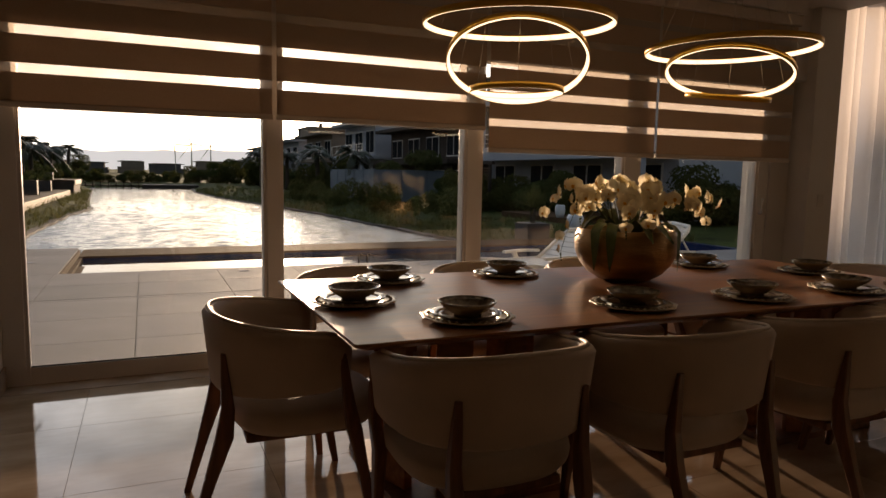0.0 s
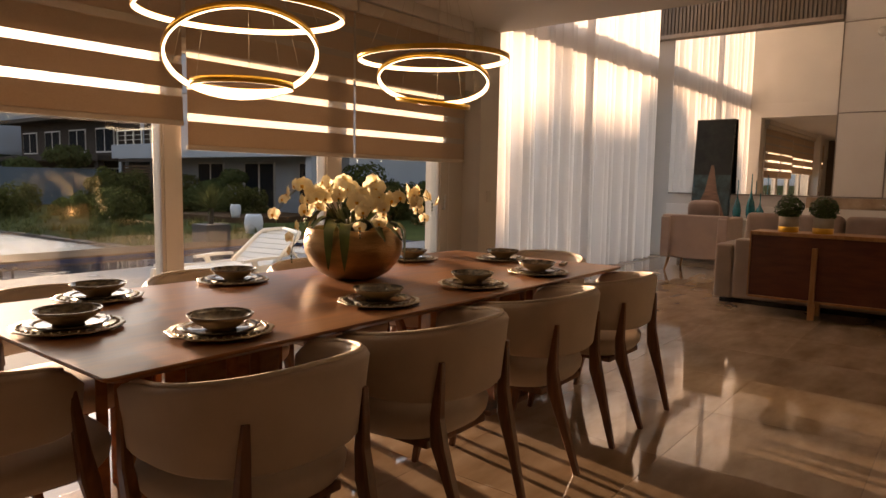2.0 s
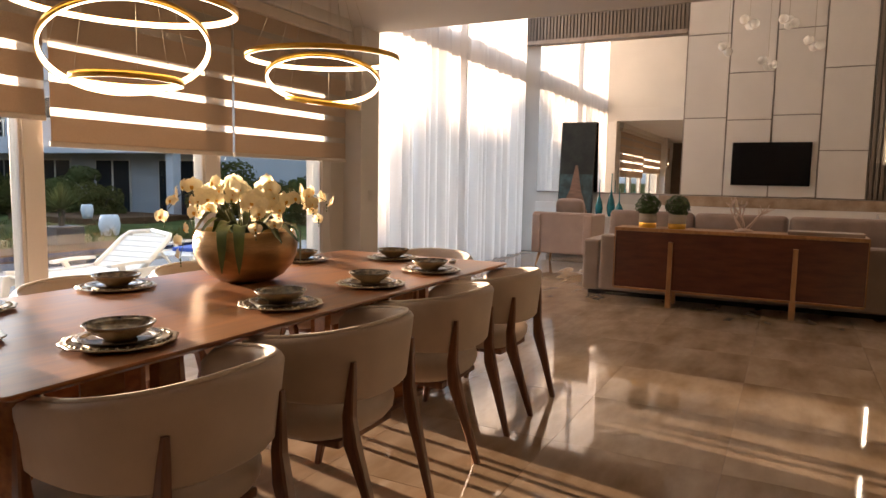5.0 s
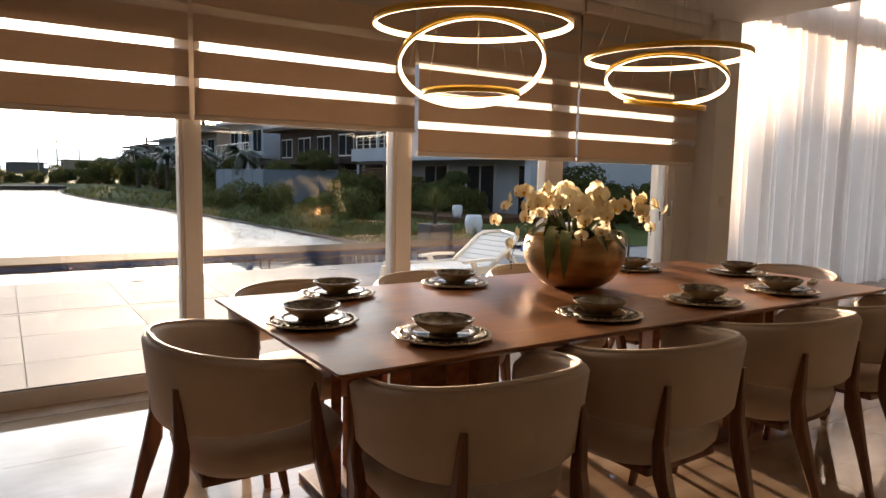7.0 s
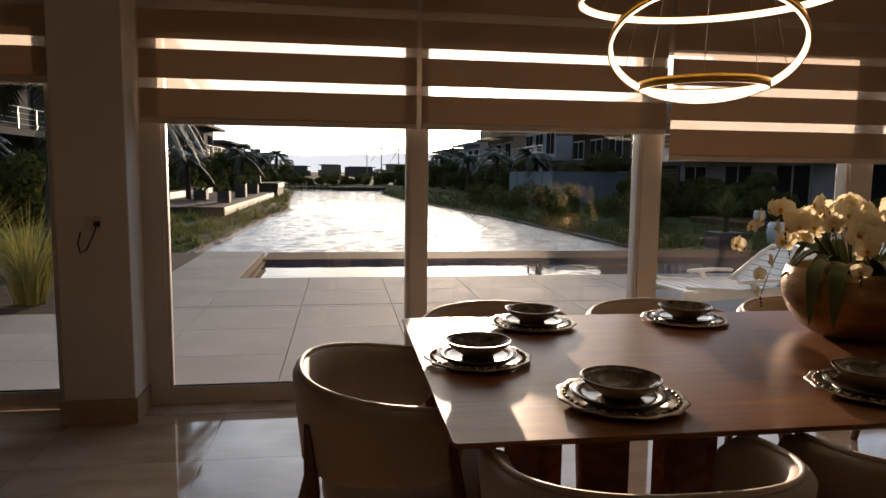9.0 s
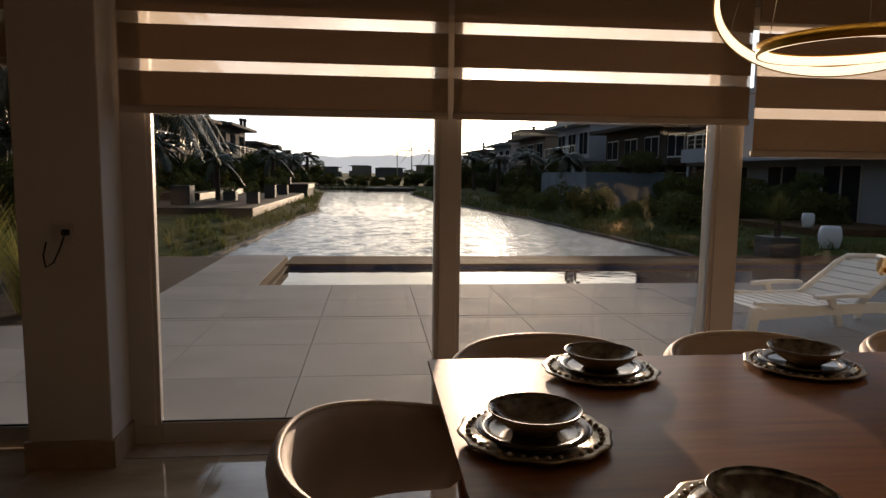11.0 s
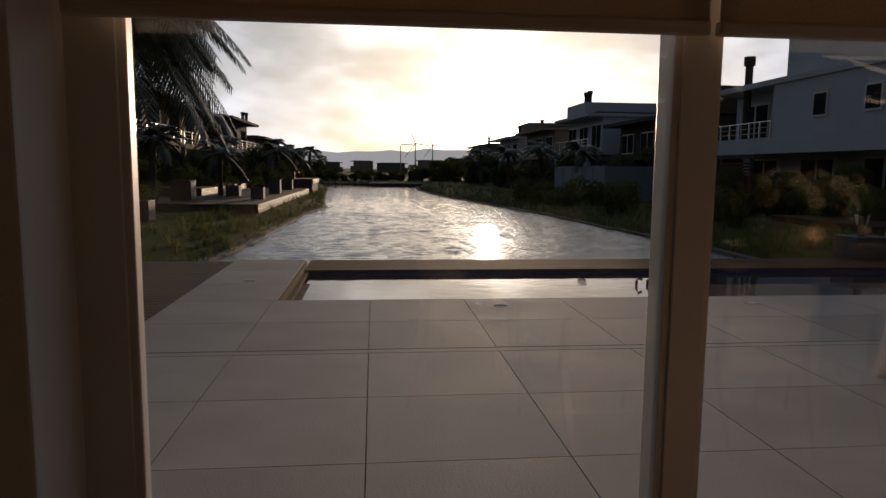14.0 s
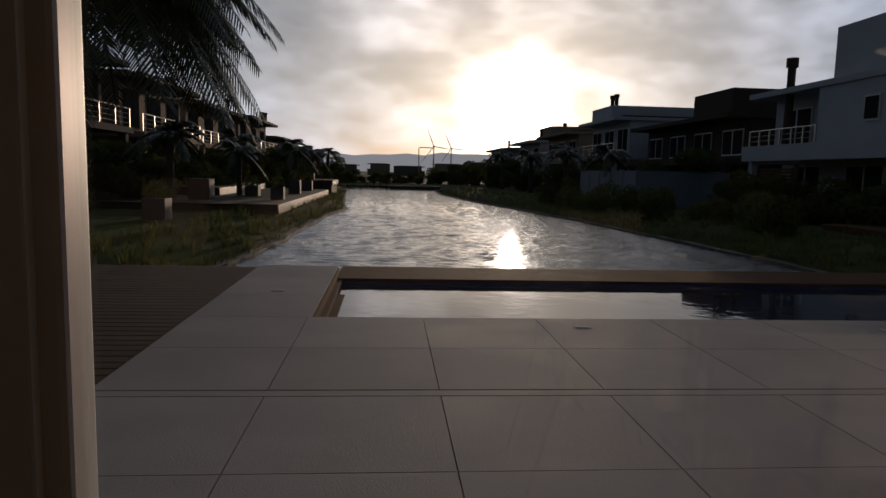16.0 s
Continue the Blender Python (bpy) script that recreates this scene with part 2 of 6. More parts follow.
def thing(name, label, category, at=(0, 0, 0), rz=0.0, group="", kind=""):
    ob = new(name)
    ob.empty_display_size = 0.1
    ob.location, ob.rotation_euler = at, (0, 0, radians(rz))
    return tagged(ob, label, category, group, kind)


def box(x0, x1, y0, y1, z0, z1, bevel=0.0, bm=None, seg=2):
    b = bmesh.new()
    bmesh.ops.create_cube(b, size=1.0, matrix=Matrix.Translation(((x0 + x1) / 2, (y0 + y1) / 2, (z0 + z1) / 2)) @ Matrix.Diagonal((abs(x1 - x0), abs(y1 - y0), abs(z1 - z0), 1)))
    if bevel:
        bmesh.ops.bevel(b, geom=b.edges[:], offset=bevel, segments=seg, profile=0.6, affect="EDGES")
    return b if bm is None else merge(bm, b)


def merge(bm, other, m=None):
    me = bpy.data.meshes.new("tmp")
    if m is not None:
        bmesh.ops.transform(other, matrix=m, verts=other.verts)
    other.to_mesh(me)
    other.free()
    bm.from_mesh(me)
    bpy.data.meshes.remove(me)
    return bm


def loft(rings, closed=False, caps=True, bm=None):
    """Skin of rings that have the same number of points."""
    bm = bm or bmesh.new()
    vs = [[bm.verts.new(p) for p in r] for r in rings]
    k = len(vs[0])
    pairs = list(zip(vs, vs[1:])) + ([(vs[-1], vs[0])] if closed else [])
    for a, b in pairs:
        for i in range(k):
            bm.faces.new((a[i], a[(i + 1) % k], b[(i + 1) % k], b[i]))
    if caps and not closed:
        bm.faces.new(vs[0])
        bm.faces.new(vs[-1])
    return bm


def lathe(profile, seg=32, bm=None, close=False):
    """Turned shape about z from (radius, height) pairs."""
    rings = [[(r * math.cos(2 * math.pi * i / seg), r * math.sin(2 * math.pi * i / seg), z) for i in range(seg)] for r, z in profile]
    return loft(rings, closed=close, caps=not close, bm=bm)


def tube(points, radii, seg=6, bm=None, flat=1.0):
    pts = [Vector(p) for p in points]
    if not isinstance(radii, (list, tuple)):
        radii = [radii] * len(pts)
    rings = []
    for i, p in enumerate(pts):
        d = (pts[min(i + 1, len(pts) - 1)] - pts[max(i - 1, 0)]).normalized()
        u = d.cross(Vector((0, 0, 1)) if abs(d.z) < 0.95 else Vector((1, 0, 0))).normalized()
        v = u.cross(d)
        rings.append([p + (u * math.cos(2 * math.pi * j / seg) + v * math.sin(2 * math.pi * j / seg) * flat) * radii[i] for j in range(seg)])
    return loft(rings, bm=bm)


def bar(points, widths, depths, bm=None):
    """A tapering bar of rounded-square section along upright points; widths in x, depths in y."""
    rings = []
    for p, w, d in zip(points, widths, depths):
        c = 0.3
        s = [(-1, -1 + c), (-1 + c, -1), (1 - c, -1), (1, -1 + c), (1, 1 - c), (1 - c, 1), (-1 + c, 1), (-1, 1 - c)]
        rings.append([(p[0] + a * w / 2, p[1] + b * d / 2, p[2]) for a, b in s])
    return loft(rings, bm=bm)


def bar_y(points, width, height):
    """A bar of square section along points that run in y."""
    return loft([[(x - width / 2, y, z - height / 2), (x + width / 2, y, z - height / 2), (x + width / 2, y, z + height / 2), (x - width / 2, y, z + height / 2)] for x, y, z in points])


def structure(name, bm, material, label="", smooth=False):
    return tagged(obj(name, bm, material, None, "", smooth), label, name.split("_")[0], kind="structure")


# ---------------------------------------------------------------- the room
CEIL, EDGE_X, TVX, HIGH = 2.855, 6.62, 12.2, 5.7
WEST, SOUTH = -3.2, -9.2
tagged(structure("ceiling", box(WEST, EDGE_X, SOUTH, 0.25, CEIL, CEIL + 0.32), M_ceiling), "flat warm white painted dining ceiling", "ceiling")
tagged(structure("ceiling_living", box(EDGE_X, TVX + 0.2, SOUTH, 0.5, HIGH, HIGH + 0.2), M_ceiling), "high white painted living room ceiling", "ceiling")
tagged(structure("wall_upper", box(EDGE_X - 0.2, EDGE_X, SOUTH, 0.5, CEIL + 0.32, HIGH), M_wall), "white wall above the dining ceiling edge", "wall")
tagged(structure("wall_west", box(WEST - 0.2, WEST, SOUTH, 0.25, 0, CEIL), M_far_wall), "plain unseen wall, darkened to cut bounce light", "wall")
tagged(structure("wall_south", box(WEST, TVX, SOUTH - 0.2, SOUTH, 0, HIGH), M_far_wall), "plain unseen wall at the room's back, darkened to cut bounce light", "wall")
tagged(structure("wall_east", box(TVX, TVX + 0.2, SOUTH, 0.5, 0, HIGH), M_wall), "white living room wall behind the panels", "wall")
tagged(structure("wall_header", box(WEST, EDGE_X - 0.34, -0.04, 0.25, 2.20, CEIL), M_wall), "white wall strip above the windows", "wall")
tagged(structure("trim", box(-0.14, 6.03, -0.20, -0.04, 2.745, CEIL, 0.006), M_ceiling), "white boxed blind pelmet under the ceiling", "trim")
tagged(structure("wall_column_west", box(-0.50, -0.14, -0.30, 0.20, 0, CEIL, 0.008), M_wall), "warm white square column between windows", "column")
tagged(structure("wall_column_east", box(6.28, 6.62, -0.14, 0.5, 0, CEIL, 0.008), M_wall), "warm white column beside the tall curtain", "column")
tagged(structure("wall_north", box(5.86, 6.28, 0.086, 0.25, 0, 2.20), M_wall), "narrow white wall beside the window", "wall")
tagged(structure("wall_north_west", box(WEST, -2.1, -0.02, 0.2, 0, 2.20), M_wall), "narrow white wall at the window's end", "wall")
tagged(structure("baseboard", box(-0.515, -0.125, -0.315, -0.29, 0, 0.13, 0.004), M_marble), "beige marble skirting on the column", "baseboard")
tagged(structure("baseboard_side", box(-0.14, -0.125, -0.29, -0.06, 0, 0.13, 0.003), M_marble), "beige marble skirting on the column's side", "baseboard")
tagged(structure("trim_sill", box(-0.14, 6.28, -0.22, 0.09, -0.03, 0.004, 0.002), M_marble), "brown marble threshold under the window", "trim")
tagged(structure("wall_slab_edge", box(EDGE_X + 0.001, TVX, 0.36, 0.52, 0.0, 0.06), M_frame), "white bottom frame of the tall window", "trim")


def window(name, xs, z1, label):
    """Frame with posts at xs (pairs), rails above and below, one pane in each opening."""
    w = thing(name, label, "window", kind="structure")
    x0, x1 = xs[0][0], xs[-1][1]
    for a, b in xs:
        part("post", box(a, b, -0.05, 0.0 if a == x0 else 0.05, 0, z1, 0.006), M_frame, w)
        part("post_bead", box(a + 0.02, b - 0.02, -0.062, -0.048, 0.1, z1 - 0.1, 0.003), M_frame, w)
    for (a, b), (c, d) in zip(xs, xs[1:]):
        part("bottom_rail", box(b, c, -0.045, -0.010, 0.0, 0.105, 0.004), M_frame, w)
        part("top_rail", box(b, c, -0.045, 0.045, z1 - 0.1, z1, 0.005), M_frame, w)
        g = part("pane", box(b - 0.01, c + 0.01, -0.026, -0.018, 0.095, z1 - 0.09), M_glass, w, "clear glass pane")
        g.visible_shadow = False
        part("seal", box(b, c, -0.034, -0.027, 0.105, 0.113), M_seal, w, "black rubber seal")
    return w


M_seal = mat("rubber_seal", (0.02, 0.02, 0.02), 0.7)
win1 = window("window_1", [(-0.17, -0.005), (1.335, 1.465), (2.77, 2.925), (4.20, 4.39), (5.70, 5.86)], 2.20, "white aluminium sliding window with four tall panes")
win2 = window("window_2", [(-2.10, -1.98), (-0.62, -0.50)], 2.20, "white aluminium window beyond the column")
hb = tube([(5.75, -0.062, 0.98), (5.75, -0.10, 0.98), (5.75, -0.105, 1.04), (5.75, -0.105, 1.12)], 0.012)
part("handle", hb, M_frame, win1, "white lever handle", True)

# tall window behind the curtain
win3 = thing("window_3", "double height white framed window behind the curtain", "window", kind="structure")
for x in (6.70, 9.25, 12.15):
    part("post", box(x - 0.05, x + 0.05, 0.38, 0.46, 0.06, HIGH), M_frame, win3)
for z in (0.03, 3.05, 5.6):
    part("rail", box(6.65, TVX, 0.39, 0.45, z, z + (0.34 if z == 3.05 else 0.1)), M_frame, win3)
g3 = part("pane", box(6.65, TVX, 0.418, 0.424, 0.06, HIGH), M_glass, win3, "clear tall glass")
g3.visible_shadow = False


# zebra blinds
def blind(x0, x1, z0, z1, y, label, name="zebra_blind"):
    t = thing(name, label, "blind", ((x0 + x1) / 2, y, z1), group="zebra blinds over the window")
    h = (x1 - x0) / 2
    part("head_box", box(-h, h, -0.05, 0.05, -0.10, -0.005, 0.012), M_bar, t)
    part("bottom_bar", box(-h, h, -0.014, 0.014, z0 - z1, z0 - z1 + 0.035, 0.008), M_bar, t, "slim beige bottom bar")
    z, n = z0 + 0.035, 0
    while z < z1 - 0.10:
        band = 0.155
        top = min(z + band, z1 - 0.09)
        part("opaque_band", box(-h + 0.004, h - 0.004, -0.006, -0.003, z - z1, top - z1), M_blind, t)
        z = top
        if z < z1 - 0.12:
            top = min(z + 0.053, z1 - 0.09)
            part("sheer_band", box(-h + 0.004, h - 0.004, -0.0025, -0.0015, z - z1, top - z1), M_sheer, t, "bright see-through band")
            z = top
    return t


ZL, ZR = 1.60, 1.445
blind(-0.115, 1.388, ZL, 2.745, -0.12, "beige zebra roller blind, partly raised, bands open")
blind(1.408, 2.90, ZL, 2.745, -0.12, "beige zebra roller blind, partly raised, bands open")
blind(2.925, 4.455, ZR, 2.745, -0.12, "beige zebra roller blind, hanging a little lower")
blind(4.475, 6.02, ZR, 2.745, -0.12, "beige zebra roller blind, hanging a little lower")
blind(-2.05, -0.51, 1.80, 2.70, -0.10, "beige zebra blind beyond the column")


def drape(name, x0, x1, y, z0, z1, fold, depth, label, seed):
    rnd = random.Random(seed)
    bm = bmesh.new()
    n = int((x1 - x0) / 0.018)
    ph, cols = 0.0, []
    for i in range(n + 1):
        ph += (x1 - x0) / n / fold * 2 * math.pi * rnd.uniform(0.55, 1.5)
        cols.append((x0 + (x1 - x0) * i / n, depth * math.sin(ph) + 0.4 * depth * math.sin(ph * 0.37 + 1)))
    zs = [z0, z0 + 0.16, z0 + 0.165, z0 + (z1 - z0) * 0.35, z0 + (z1 - z0) * 0.7, z1]
    vs = [[bm.verts.new((x + 0.01 * math.sin(z * 2 + x * 9), y + d * (1.15 - 0.3 * (z - z0) / (z1 - z0)), z)) for x, d in cols] for z in zs]
    for a, b in zip(vs, vs[1:]):
        for i in range(n):
            bm.faces.new((a[i], a[i + 1], b[i + 1], b[i]))
    return bm


tagged(obj("curtain", drape("curtain", 6.66, 11.75, 0.13, 0.015, HIGH - 0.05, 0.21, 0.085, "", 3), M_curtain, None, "", True), "floor length sheer white pleated curtain", "curtain")
tagged(obj("curtain", drape("curtain", 5.88, 6.03, 0.065, 0.02, 2.195, 0.07, 0.014, "", 4), M_curtain, None, "", True), "narrow gathered white curtain at the window's end", "curtain")
tagged(obj("curtain_rail", box(6.63, TVX - 0.02, 0.10, 0.16, HIGH - 0.05, HIGH - 0.005, 0.004), M_frame), "white ceiling curtain rail", "curtain rail")

# switch and socket with a loose cable
sock = thing("wall_socket", "ivory wall socket on the column with a loose cable", "socket", (-0.31, -0.302, 1.07))
part("plate", box(-0.045, 0.045, -0.008, 0.001, -0.04, 0.04, 0.004), M_frame, sock)
part("plug", box(0.005, 0.035, -0.03, -0.008, -0.012, 0.014, 0.005), M_seal, sock, "black plug")
part("cable", tube([(0.02, -0.03, -0.01), (0.0, -0.035, -0.07), (-0.03, -0.03, -0.13), (-0.065, -0.025, -0.15), (-0.075, -0.02, -0.10), (-0.06, -0.02, -0.04)], 0.004), M_seal, sock, "black dangling cable", True)
sw = thing("light_switch", "white light switch on the column", "switch", (6.45, -0.142, 1.1))
part("plate", box(-0.04, 0.04, -0.008, 0.001, -0.06, 0.06, 0.004), M_frame, sw)
part("rocker", box(-0.015, 0.015, -0.012, -0.007, -0.025, 0.025, 0.002), M_frame, sw)
spot = thing("ceiling_spot", "small round white recessed ceiling spot", "lamp", (5.2, -2.6, CEIL))
part("ring", lathe([(0.03, -0.002), (0.055, -0.004), (0.055, -0.012), (0.03, -0.012)], 24, close=True), M_frame, spot, smooth=True)
# ---------------------------------------------------------------- dining table
TX0, TX1, TY0, TY1, TZ = 1.20, 4.36, -2.60, -1.30, 0.76
tab = thing("dining_table", "long walnut veneer dining table with thin top on slatted pedestals", "table", ((TX0 + TX1) / 2, (TY0 + TY1) / 2, 0))
hx, hy = (TX1 - TX0) / 2, (TY1 - TY0) / 2


def slab_ring(dx, z):
    r = 0.015
    out = []
    for sx, sy, a0 in ((1, 1, 0), (-1, 1, 90), (-1, -1, 180), (1, -1, 270)):
        for k in range(4):
            a = radians(a0 + 30 * k)
            out.append((sx * (hx - dx - r) + r * math.cos(a), sy * (hy - dx - r) + r * math.sin(a), z))
    return out


part("tabletop", loft([slab_ring(0.05, TZ - 0.034), slab_ring(0.004, TZ - 0.012), slab_ring(0.0, TZ - 0.006), slab_ring(0.003, TZ)]), M_oak, tab, "walnut veneer top with a thin undercut edge")
part("apron", box(-hx + 0.45, hx - 0.45, -0.12, 0.12, TZ - 0.075, TZ - 0.034, 0.004), M_leg, tab)
for sx in (-1, 1):
    cx = sx * 0.95
    part("pedestal_foot", box(cx - 0.36, cx + 0.36, -0.36, 0.36, 0.0, 0.03, 0.006), M_leg, tab)
    for i in range(8):
        a = 2 * math.pi * i / 8 + 0.35
        px, py = cx + 0.31 * math.cos(a), 0.34 * math.sin(a)
        b = box(-0.065, 0.065, -0.02, 0.02, 0.03, TZ - 0.034, 0.004)
        bmesh.ops.transform(b, matrix=pose(px, py, 0, rz=math.degrees(a) + 90), verts=b.verts)
        part("pedestal_slat", b, M_oak, tab)


# ---------------------------------------------------------------- dining chairs
def dining_chair():
    c = thing("dining_chair", "cream upholstered barrel dining chair with dark reddish wood legs", "chair", group="chairs round the dining table")
    rx, ry, th = 0.298, 0.278, 0.044
    rings, rim = [], []
    amax = 112
    for k in range(33):
        a = -amax + 2 * amax * k / 32
        s = abs(a) / amax
        ra = radians(a - 90)
        ux, uy = math.cos(ra), math.sin(ra)
        ux, uy = math.copysign(abs(ux) ** 0.86, ux), math.copysign(abs(uy) ** 0.86, uy)
        end = 1.0 if s < 0.93 else max(0.55, 1 - (s - 0.93) * 5)
        top = 0.772 - 0.062 * s ** 1.6
        bot = 0.500 + 0.02 * s ** 2
        hgt = (top - bot) * end
        mid = top - hgt / 2 if s < 0.93 else (top + bot) / 2
        t = (th + 0.026 * s ** 1.5) * (0.8 if s > 0.97 else 1.0)
        lean = lambda z: 1.0 + 0.10 * (z - 0.47) / 0.3
        prof = [(-1, -0.9), (-0.6, -1), (0.6, -1), (1, -0.9), (1, -0.3), (1, 0.4), (1, 0.86), (0.65, 0.98), (0, 1.02), (-0.65, 0.98), (-1, 0.86), (-1, 0.4), (-1, -0.3)]
        ring = []
        for o, v in prof:
            z = mid + v * hgt / 2
            f = lean(z)
            stretch_y = 1.0 if uy < 0 else 1.05
            ring.append(((rx + o * t / 2) * ux * f, (ry + o * t / 2) * uy * f * stretch_y, z))
        rings.append(ring)
        rim.append((rx * ux * lean(top), ry * uy * lean(top), mid + hgt / 2 + 0.004))
    part("backrest", loft(rings), M_cloth, c, smooth=True)
    part("piping", tube(rim[1:-1], 0.008, 6), M_piping, c, smooth=True)

    def sq(r, z):
        out = []
        for i in range(28):
            a = 2 * math.pi * i / 28
            cx, sy = math.cos(a), math.sin(a)
            e = 0.72
            out.append((r * 1.04 * math.copysign(abs(cx) ** e, cx), r * math.copysign(abs(sy) ** e, sy) + 0.035, z))
        return out
    part("seat", loft([sq(0.20, 0.345), sq(0.255, 0.352), sq(0.275, 0.38), sq(0.28, 0.415), sq(0.274, 0.436), sq(0.24, 0.452), sq(0.15, 0.458), sq(0.03, 0.460)]), M_cloth, c, smooth=True)
    part("seat_frame", box(-0.19, 0.19, -0.20, 0.20, 0.315, 0.347, 0.01), M_leg, c)
    for sx in (-1, 1):
        part("leg", bar([(sx * 0.19, -0.385, 0.0), (sx * 0.205, -0.325, 0.2), (sx * 0.215, -0.275, 0.36), (sx * 0.215, -0.262, 0.46), (sx * 0.212, -0.27, 0.58), (sx * 0.21, -0.275, 0.655)],
                        [0.026, 0.036, 0.044, 0.038, 0.03, 0.02], [0.026, 0.04, 0.06, 0.045, 0.028, 0.016]), M_leg, c)
        part("leg", bar([(sx * 0.275, 0.235, 0.0), (sx * 0.283, 0.20, 0.2), (sx * 0.29, 0.165, 0.36), (sx * 0.315, 0.14, 0.46), (sx * 0.328, 0.12, 0.58), (sx * 0.332, 0.11, 0.655)],
                        [0.026, 0.036, 0.044, 0.036, 0.026, 0.016], [0.026, 0.04, 0.055, 0.042, 0.032, 0.022]), M_leg, c)
    return c


CHAIRS = [(1.62, -2.62, 0), (2.40, -2.62, 0), (3.21, -2.62, 0), (3.94, -2.62, 0),
          (1.61, -1.37, 180), (2.34, -1.37, 180), (3.07, -1.37, 180), (3.79, -1.37, 180),
          (1.14, -1.965, -90), (4.42, -1.93, 90)]
first = dining_chair()
first.matrix_basis = pose(*CHAIRS[0][:2], 0, 0, 0, CHAIRS[0][2])
for x, y, r in CHAIRS[1:]:
    copy_thing(first, pose(x, y, 0, 0, 0, r + random.uniform(-2, 2)))


# ---------------------------------------------------------------- place settings
def scallop_ring(r, z, wave, seg=72):
    return [((r + wave * math.cos(12 * 2 * math.pi * i / seg)) * math.cos(2 * math.pi * i / seg), (r + wave * math.cos(12 * 2 * math.pi * i / seg)) * math.sin(2 * math.pi * i / seg), z) for i in range(seg)]


def charger():
    c = thing("charger_plate", "large embossed silver charger plate with scalloped rim on the table", "plate", group="chargers on the table")
    part("rim", loft([scallop_ring(0.105, 0.004, 0), scallop_ring(0.168, 0.012, 0.004), scallop_ring(0.170, 0.016, 0.004), scallop_ring(0.164, 0.0175, 0.003), scallop_ring(0.125, 0.011, 0), scallop_ring(0.105, 0.008, 0)], closed=True), M_charger, c, "embossed silver rim", True)
    part("well", lathe([(0.001, 0.0), (0.105, 0.0), (0.106, 0.008), (0.001, 0.0075)], 40), M_charger, c, smooth=True)
    beads = bmesh.new()
    for i in range(36):
        a = 2 * math.pi * i / 36
        bmesh.ops.create_icosphere(beads, subdivisions=1, radius=0.0075, matrix=pose(0.148 * math.cos(a), 0.148 * math.sin(a), 0.0155))
    tagged(part("embossing", beads, M_charger, c, smooth=True), kind="stuff")
    return c


def dinner_plate():
    c = thing("dinner_plate", "dark brown glazed dinner plate with a patterned border", "plate", group="plates on the chargers")
    part("body", lathe([(0.001, 0.0), (0.075, 0.0), (0.085, 0.004), (0.128, 0.015), (0.130, 0.018), (0.127, 0.019), (0.085, 0.009), (0.001, 0.007)], 48), M_plate, c, smooth=True)
    part("border", lathe([(0.098, 0.0125), (0.124, 0.0190), (0.124, 0.0194), (0.098, 0.0129)], 48, close=True), M_pattern, c, "dark patterned border", True)
    return c


def bowl():
    c = thing("bowl", "small patterned glazed bowl with dark interior on the plates", "bowl", group="bowls on the plates")
    part("body", lathe([(0.001, 0.0), (0.04, 0.0), (0.042, 0.006), (0.062, 0.022), (0.080, 0.042), (0.088, 0.057), (0.086, 0.058), (0.078, 0.044), (0.06, 0.026), (0.035, 0.012), (0.001, 0.010)], 48), M_bowl, c, smooth=True)
    part("inner_glaze", lathe([(0.001, 0.0108), (0.035, 0.0128), (0.0595, 0.0268), (0.0775, 0.0446), (0.0855, 0.0582), (0.0852, 0.0588), (0.0768, 0.0452), (0.0588, 0.0274), (0.034, 0.0134), (0.001, 0.0114)], 48), M_pattern, c, "dark patterned glaze", True)
    part("rim_line", lathe([(0.0855, 0.0575), (0.0885, 0.0568), (0.0885, 0.0595), (0.0855, 0.0598)], 48, close=True), M_pattern, c, smooth=True)
    c.scale = (1.2, 1.2, 0.86)
    return c


SETTINGS = [(1.685, -2.37), (2.43, -2.375), (3.085, -2.38), (3.70, -2.385), (4.09, -1.89), (1.385, -1.945), (1.705, -1.475), (2.35, -1.47), (3.05, -1.475), (3.66, -1.475)]
ch0, pl0, bo0 = charger(), dinner_plate(), bowl()
for i, (x, y) in enumerate(SETTINGS):
    if i == 8:
        continue
    r = random.uniform(0, 360)
    for ob, z in ((ch0, TZ), (pl0, TZ + 0.0085), (bo0, TZ + 0.0165)):
        m = pose(x + random.uniform(-0.004, 0.004), y + random.uniform(-0.004, 0.004), z, 0, 0, r)
        if i == 0:
            ob.matrix_basis = m @ Matrix.Diagonal((*ob.scale, 1))
        else:
            copy_thing(ob, m)
rem = thing("remote_control", "small pale remote control on the table", "remote control", (4.16, -2.30, TZ), 20)
part("body", box(-0.06, 0.06, -0.02, 0.02, 0, 0.018, 0.006), M_frame, rem)
part("button_pad", box(-0.045, 0.03, -0.012, 0.012, 0.018, 0.0195), M_seal, rem, "dark buttons")

# ---------------------------------------------------------------- orchid bowl
VX, VY = 2.87, -1.77
vase = thing("orchid_planter", "large hammered gold bowl planted with white orchids", "planter", (VX, VY, TZ))
part("bowl", lathe([(0.001, 0.0), (0.105, 0.0), (0.13, 0.006), (0.185, 0.038), (0.226, 0.085), (0.250, 0.14), (0.256, 0.185), (0.250, 0.23), (0.240, 0.258), (0.234, 0.262), (0.228, 0.255), (0.235, 0.2), (0.001, 0.17)], 56), M_vase, vase, "hammered gold leaf bowl", True)
part("moss", lathe([(0.001, 0.245), (0.1, 0.24), (0.19, 0.232), (0.228, 0.222), (0.225, 0.205), (0.001, 0.2)], 32), M_soil, vase, smooth=True)


